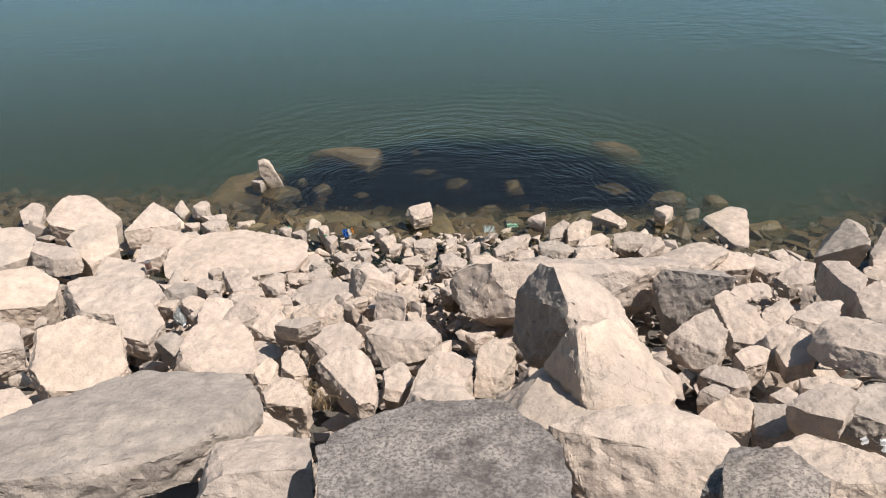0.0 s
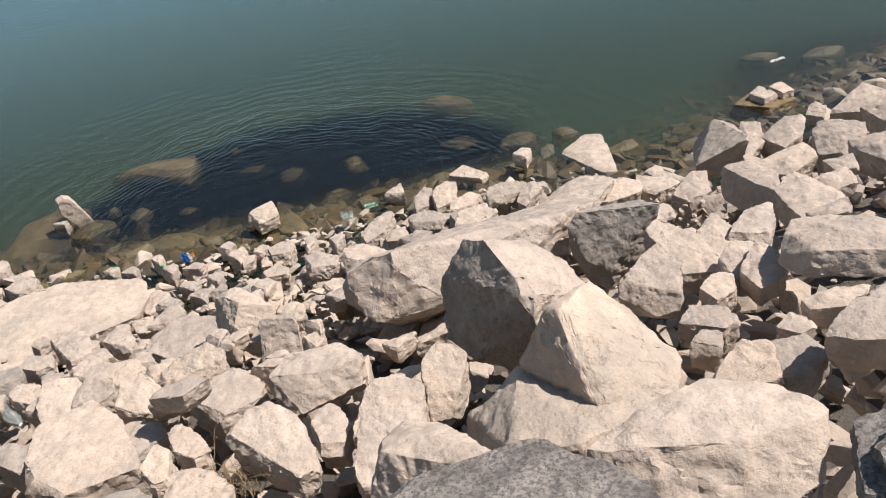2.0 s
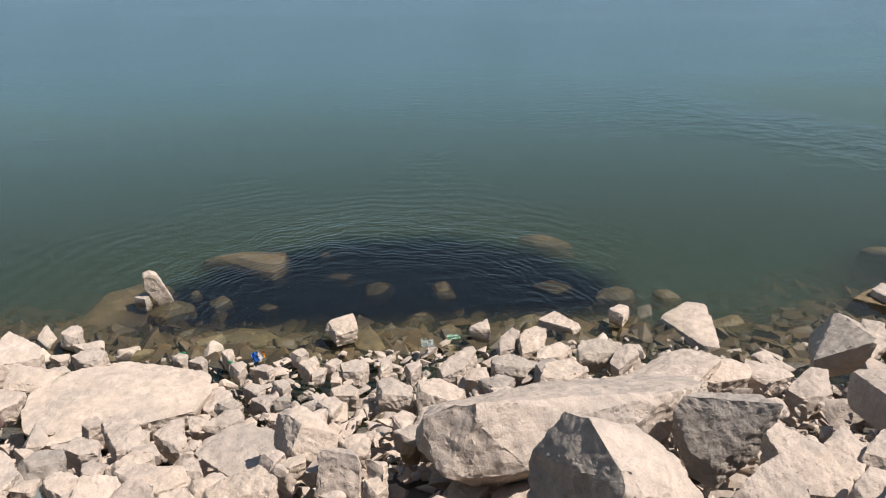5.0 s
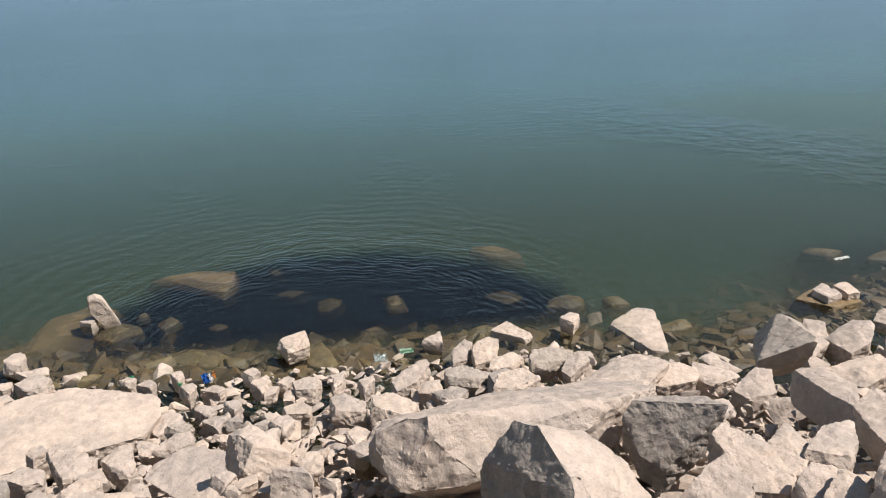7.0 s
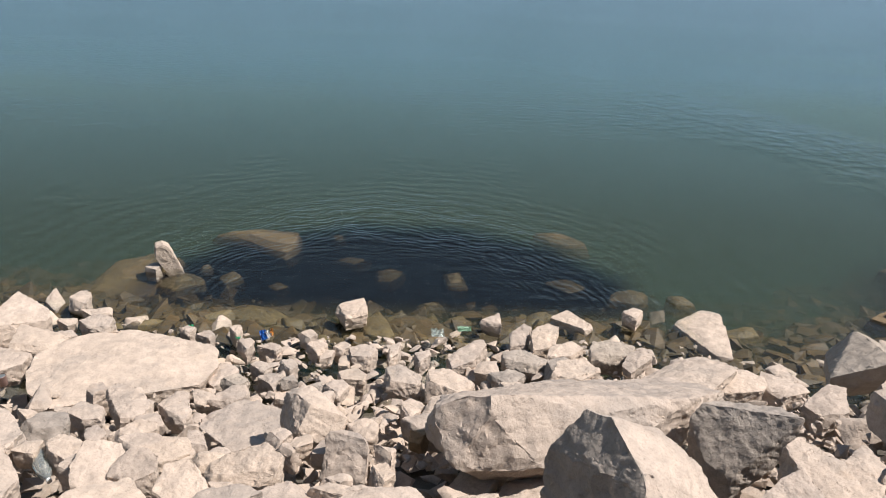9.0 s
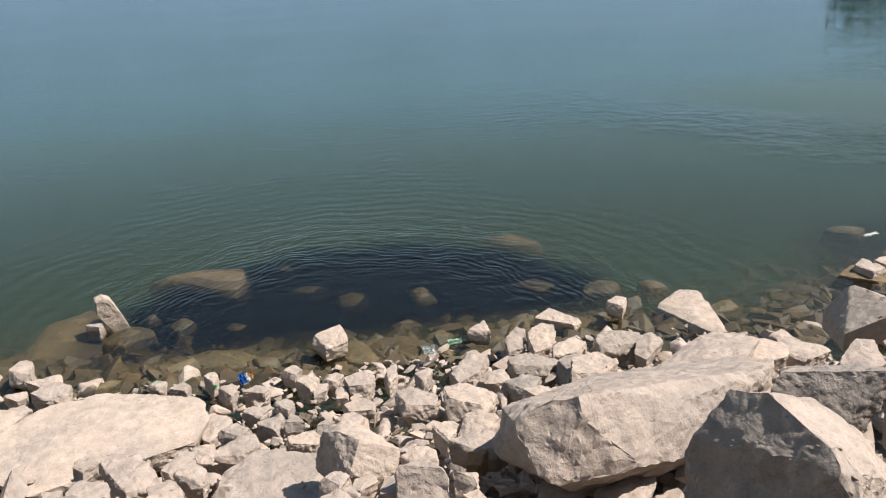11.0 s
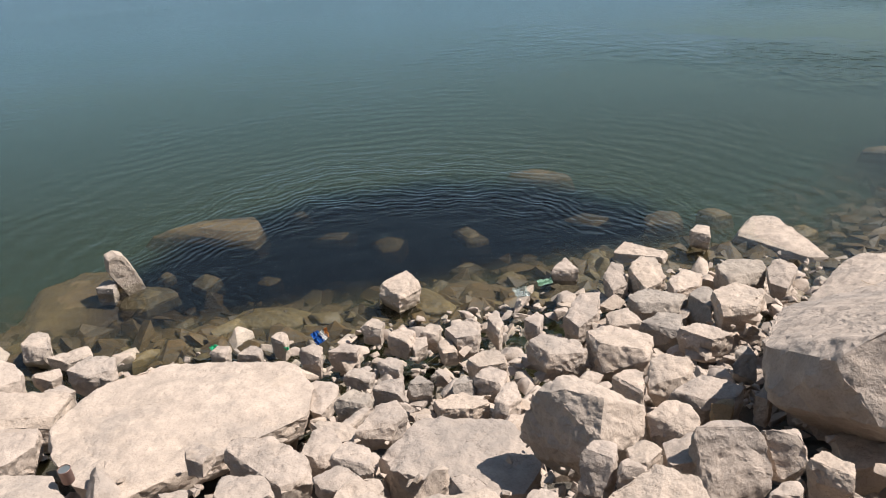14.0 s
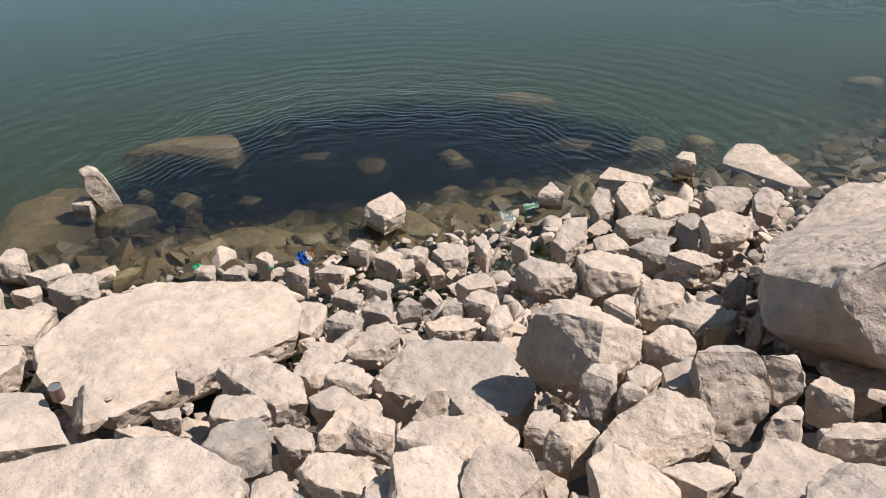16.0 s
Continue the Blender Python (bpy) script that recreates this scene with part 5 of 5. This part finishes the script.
sunk(1.47, 10.65, -0.05, ((-0.13, 0.06), (0.17, 0.23), (0.1, -0.08), (-0.14, -0.21)))
sunk(-0.43, 10.32, -0.02, ((-0.18, 0.2), (0.05, 0.4), (0.2, -0.13), (0.09, -0.29), (-0.14, -0.16)), 0.25, "tan wet stone sloping into the water below a pale block")
sunk(0.51, 10.64, -0.1, ((-0.13, 0.05), (0.1, 0.16), (0.11, -0.09), (-0.08, -0.12)))
sunk(3.91, 10.43, -0.1, ((-0.28, 0.04), (0.2, 0.2), (0.23, -0.06), (-0.16, -0.17)))
sunk(7.1, 12.4, -0.12, ((-0.3, 0.1), (0.0, 0.25), (0.32, 0.0), (0.02, -0.25)))
sunk(7.9, 12.0, -0.1, ((-0.4, 0.0), (0.1, 0.25), (0.45, 0.05), (0.0, -0.25)))


# ---- loose stones ----
def stone_proto(seed, material, grain, rough=0.05, name="stone", rounds=1):
    """A broken stone about one metre across."""
    rng = random.Random(seed)
    size = Vector((0.5, rng.uniform(0.3, 0.45), rng.uniform(0.13, 0.26)))
    points = []
    for _ in range(12):
        p = Vector((rng.gauss(0, 1), rng.gauss(0, 1), rng.gauss(0, 1))).normalized()
        m = max(abs(p.x), abs(p.y), abs(p.z))
        p = p / m ** 0.6 * rng.uniform(0.75, 1.0)
        points.append(Vector((p.x * size.x, p.y * size.y, p.z * size.z)))
    bm = weather(hull(points), grain, rough, seed, rounds)
    return finish(name, bm, material)


def turned(rng, x, y, z, size, tip=25):
    m = pose(x, y, z, rng.uniform(-tip, tip), rng.uniform(-tip, tip), rng.uniform(0, 360))
    return m @ Matrix.Diagonal((size, size * rng.uniform(0.8, 1.15), size * rng.uniform(0.8, 1.2), 1))


def rubble(name, label, protos, poses, material):
    """Many small stones in one mesh."""
    verts, faces, base = [], [], 0
    for (co, tri), m in poses:
        a = np.array(m)
        verts.append(co @ a[:3, :3].T + a[:3, 3])
        faces.append(tri + base)
        base += len(co)
    mesh = bpy.data.meshes.new(name)
    mesh.from_pydata(np.concatenate(verts).tolist(), [], np.concatenate(faces).tolist())
    mesh.materials.append(material)
    mesh.shade_smooth()
    mesh.set_sharp_from_angle(angle=radians(22))
    return tagged(new(name, mesh), label, "rubble", "", "stuff")


def arrays(mesh):
    co = np.array([v.co for v in mesh.vertices])
    tri = np.array([p.vertices[:] for p in mesh.polygons])
    return co, tri


rng = random.Random(5)
big_protos = [stone_proto(200 + i, limestone, 0.092) for i in range(12)]
poses = []
for _ in range(1500):
    x, y = rng.uniform(-9.5, 11), rng.uniform(-1.0, 10.4)
    if y > shore(x) + 0.15:
        continue
    near = -4.2 < x < 5 and y > 2
    size = rng.uniform(0.25, 0.5) if near else rng.uniform(0.35, 0.85)
    if any((x - a) ** 2 + (y - b) ** 2 < (0.85 * r + 0.42 * size) ** 2 for a, b, r in TAKEN):
        continue
    TAKEN.append((x, y, size * 0.5))
    m = turned(rng, x, y, bank(x, y) - 0.12 * size - 0.06, size)
    if not near:
        poses.append((arrays(rng.choice(big_protos)), m))
        continue
    ob = new("stone", rng.choice(big_protos))
    ob.matrix_basis = m
    tagged(ob, "pale broken limestone among the stones of the bank", "rock", "stones of the bank")
rubble("far_stones", "pale broken limestone pieces along the rest of the bank", None, poses, rubble_stone)

small = [arrays(stone_proto(300 + i, rubble_stone, 0.30, 0.03, "stone", 0)) for i in range(14)]
poses = []
for _ in range(3800):
    x, y = rng.uniform(-9.5, 11), rng.uniform(0.2, 10.5)
    if y > shore(x) - 0.02:
        continue
    fine = -1.9 < x < 0.8 and y > 7.6
    size = rng.uniform(0.10, 0.22) if fine else rng.choice((0.08, 0.12, 0.16, 0.2, 0.28)) * rng.uniform(0.8, 1.2)
    poses.append((rng.choice(small), turned(rng, x, y, bank(x, y) - (rng.uniform(0.12, 0.28) if fine else rng.uniform(0.2, 0.42)), size, 30)))
loose = [stone_proto(500 + i, limestone, 0.14, 0.05) for i in range(14)]
for _ in range(260):
    x, y = rng.uniform(-1.95, 2.2), rng.uniform(7.2, 9.9)
    ob = new("rubble_stone", rng.choice(loose))
    ob.matrix_basis = turned(rng, x, y, bank(x, y) - rng.uniform(0.05, 0.14), rng.choice((0.1, 0.14, 0.18, 0.22, 0.28)), 28)
    tagged(ob, "small pale broken stone in the rubble above the waterline", "rock", "rubble by the water")
for _ in range(1100):
    x, y = rng.uniform(-3.2, 3.5), rng.uniform(6.0, 9.95)
    poses.append((rng.choice(small), turned(rng, x, y, bank(x, y) - rng.uniform(0.02, 0.2), rng.uniform(0.04, 0.1), 45)))
for _ in range(3200):
    x, y = rng.uniform(-6, 8), rng.uniform(1.2, 9.6)
    poses.append((rng.choice(small), turned(rng, x, y, bank(x, y) - rng.uniform(0.36, 0.50), rng.uniform(0.14, 0.34), 50)))
rubble("rubble", "pale broken limestone rubble between the boulders", small, poses, rubble_stone)

poses = []
drowned = [stone_proto(540 + i, algae_stone, 0.16, 0.05) for i in range(10)]
single = 0
for _ in range(4200):
    x, d = rng.uniform(-9, 10), rng.uniform(-0.1, 1.3) if rng.random() < 0.7 else rng.uniform(1.0, 3.2)
    y = shore(x) + d
    size = rng.choice((0.12, 0.18, 0.24, 0.32, 0.44)) * rng.uniform(0.8, 1.25)
    m = turned(rng, x, y, bank(x, y) - rng.uniform(0.05, 0.15) - (0.07 if d < 0.4 else 0.0), size, 30)
    if -4.2 < x < 4.0 and d < 1.5 and size > 0.17 and single < 220:
        single += 1
        ob = new("drowned_stone", rng.choice(drowned))
        ob.matrix_basis = m
        tagged(ob, "algae-brown stone lying under the clear shallow water", "rock", "stones under the water")
        continue
    poses.append((rng.choice(small), m))
rubble("submerged_stones", "algae-brown stones lying under the shallow water", small, poses, algae_rubble)

# ---- stones standing out of the lake ----
def leaning_stone():
    """A narrow slab of stone stuck upright in the shallows."""
    rng = random.Random(77)
    points = [Vector((x * w, y * 0.07, z)) for z, w in ((-0.2, 0.085), (0.04, 0.1), (0.28, 0.115), (0.37, 0.06)) for x in (-1, 1) for y in (-1, 1)]
    bm = weather(chisel(hull(points), rng, 3), 0.04, 0.03, 77)
    ob = new("stone", finish("stone", bm, limestone))
    ob.matrix_basis = pose(-3.08, 11.74, 0.02, 8, -24, 20)
    tagged(ob, "narrow pale stone standing upright in the shallow water", "rock")


leaning_stone()


# ---- litter ----
def litter(kind, bm, material, m, label, category):
    ob = new(kind, finish(kind, bm, material, 50))
    ob.matrix_basis = m
    return tagged(ob, label, category)


def lathe(rings, around=20):
    """A turned shell through rings of (radius, height)."""
    bm = bmesh.new()
    rows = [[bm.verts.new((r * math.cos(2 * math.pi * i / around), r * math.sin(2 * math.pi * i / around), z)) for i in range(around)] for r, z in rings]
    for low, up in zip(rows, rows[1:]):
        for i in range(around):
            bm.faces.new((low[i], low[(i + 1) % around], up[(i + 1) % around], up[i]))
    bm.faces.new(rows[0][::-1])
    return bm


def crumpled(w, h, seed, fold=0.03, nx=9, ny=7, hollow=0.0):
    """A creased sheet of film with a little thickness."""
    bm = bmesh.new()
    rows = []
    for j in range(ny):
        rows.append([bm.verts.new(((i / (nx - 1) - 0.5) * w + 0.12 * w * noise.noise(Vector((j, i, seed))), (j / (ny - 1) - 0.5) * h + 0.12 * h * noise.noise(Vector((i, j, seed + 9))),
                                   fold * 2 * noise.noise(Vector((i * 0.8, j * 0.8, seed + 4))))) for i in range(nx)])
    for j in range(ny - 1):
        for i in range(nx - 1):
            bm.faces.new((rows[j][i], rows[j][i + 1], rows[j + 1][i + 1], rows[j + 1][i]))
    bmesh.ops.solidify(bm, geom=bm.faces[:], thickness=0.002)
    return bm


clear_film = Nodes("clear plastic").surface((0.85, 0.92, 0.90), 0.12, None, Transmission_Weight=0.85, IOR=1.3)
blue_film = plain_material("blue printed film", (0.03, 0.16, 0.55), 0.3)
orange_film = plain_material("orange printed film", (0.75, 0.33, 0.08), 0.3)
white_film = plain_material("white film", (0.78, 0.78, 0.76), 0.35)
green_film = plain_material("pale green film", (0.40, 0.62, 0.46), 0.3)
bright_green = plain_material("bright green plastic", (0.03, 0.50, 0.24), 0.35)
rusty_tin = plain_material("rusted tin", (0.30, 0.19, 0.16), 0.6, Metallic=0.3)
tin_inside = plain_material("dull tin", (0.42, 0.44, 0.42), 0.4, Metallic=0.7)


def holder(kind, m, label, category):
    """An empty at the base of a thing that is made of parts."""
    ob = new(kind)
    ob.matrix_basis = m
    return tagged(ob, label, category)


def part(name, bm, material, parent, label=""):
    ob = new(name, finish(name, bm, material, 50))
    ob.parent = parent
    return tagged(ob, label) if label else ob


bottle = holder("plastic_bottle", pose(-2.42, 6.07, 1.24, 100, 20, 40), "clear crushed plastic bottle lying between the boulders", "bottle")
part("bottle_body", lathe(((0.02, 0.0), (0.044, 0.006), (0.047, 0.03), (0.045, 0.06), (0.047, 0.09), (0.045, 0.12), (0.047, 0.16), (0.035, 0.20), (0.014, 0.235), (0.013, 0.25))),
                clear_film, bottle)
part("cap", lathe(((0.016, 0.245), (0.016, 0.262), (0.002, 0.263))), white_film, bottle, "white plastic cap")
can = holder("tin_can", pose(-3.25, 7.49, 0.845, 6, -5, 0), "rusty tin can standing beside the broad slab", "can")
part("can_wall", lathe(((0.028, 0.0), (0.031, 0.004), (0.031, 0.078), (0.033, 0.082), (0.031, 0.084))), rusty_tin, can)
part("lid", lathe(((0.030, 0.076), (0.030, 0.079), (0.001, 0.0795))), tin_inside, can, "dull grey tin lid")
wrap = holder("snack_wrapper", pose(-1.62, 9.66, 0.15, 40, -10, 20), "crumpled blue, white and orange snack wrapper at the waterline", "wrapper")
part("panel", crumpled(0.07, 0.11, 3, 0.02), blue_film, wrap, "blue printed panel")
for tone, shift, turn in ((white_film, (0.05, -0.01, 0.01), 20), (orange_film, (0.085, 0.0, 0.0), -25)):
    panel = part("panel", crumpled(0.05 if turn > 0 else 0.03, 0.08, 5 + turn, 0.02), tone, wrap)
    panel.matrix_basis = pose(*shift, 10, turn, turn)
litter("plastic_bag", crumpled(0.14, 0.10, 8, 0.03, 12, 10), clear_film, pose(0.22, 9.72, 0.17, 30, 5, 10), "torn clear plastic bag caught on the stones", "bag")
litter("green_wrapper", crumpled(0.15, 0.06, 12, 0.02), green_film, pose(0.52, 9.86, 0.15, 30, 0, 5), "crumpled pale green plastic film at the waterline", "wrapper")
litter("green_scrap", crumpled(0.07, 0.05, 14, 0.02), bright_green, pose(-2.42, 9.86, 0.13, 30, 0, 30), "bright green plastic scrap beside the slab", "scrap")
litter("green_scrap", crumpled(0.06, 0.04, 15, 0.02), bright_green, pose(-1.88, 9.62, 0.14, 30, 10, 80), "small green plastic scrap among the rubble", "scrap")
litter("white_scrap", crumpled(0.26, 0.06, 21, 0.015), white_film, pose(6.95, 11.72, 0.005, 0, 0, 12), "white strip of film floating on the water", "scrap")
sack = holder("plastic_sack", pose(2.02, 3.15, 2.36, 32, 12, 10), "crumpled white plastic sack caught between the boulders", "sack")
part("sheet", crumpled(0.09, 0.06, 31, 0.02, 7, 6), white_film, sack)
for shift, turn, size in (((-0.12, 0.02, -0.01), 25, (0.05, 0.03)), ((0.08, -0.08, -0.01), -50, (0.06, 0.03))):
    flap = part("flap", crumpled(*size, 40 + turn, 0.02, 5, 4), white_film, sack)
    flap.matrix_basis = pose(*shift, 15, 20, turn)
bark = plain_material("dry brown stems", (0.24, 0.17, 0.09), 0.9)


def stem(bm, start, way, long, thick, droop, seed):
    """One bent tapering stem."""
    last = None
    for i in range(6):
        k = i / 5
        p = Vector(start) + Vector(way) * long * k + Vector((0.25 * long * noise.noise(Vector((k * 2, seed, 1))), 0.25 * long * noise.noise(Vector((seed, k * 2, 3))), -droop * long * k * k))
        r = thick * (1 - 0.8 * k)
        ring = [bm.verts.new(p + Vector((r * math.cos(a), r * math.sin(a), 0))) for a in (0, 2.09, 4.19)]
        if last:
            for j in range(3):
                bm.faces.new((last[j], last[(j + 1) % 3], ring[(j + 1) % 3], ring[j]))
        last = ring


bm = bmesh.new()
rng = random.Random(9)
for i in range(60):
    stem(bm, (rng.uniform(-0.1, 0.1), rng.uniform(-0.1, 0.1), 0), (rng.uniform(-0.7, 0.7), rng.uniform(-0.7, 0.7), 1), rng.uniform(0.12, 0.3), 0.003, 0.5, i)
litter("dry_weed", bm, bark, pose(-0.78, 4.16, 1.78), "dry brown weed tuft in a gap between boulders", "plant")
bm = bmesh.new()
stem(bm, (0, 0, 0), (0.3, -1, 0.05), 0.12, 0.004, 0.2, 4)
litter("twig", bm, bark, pose(1.50, 7.35, 1.09), "short dark twig lying on a pale block", "twig")
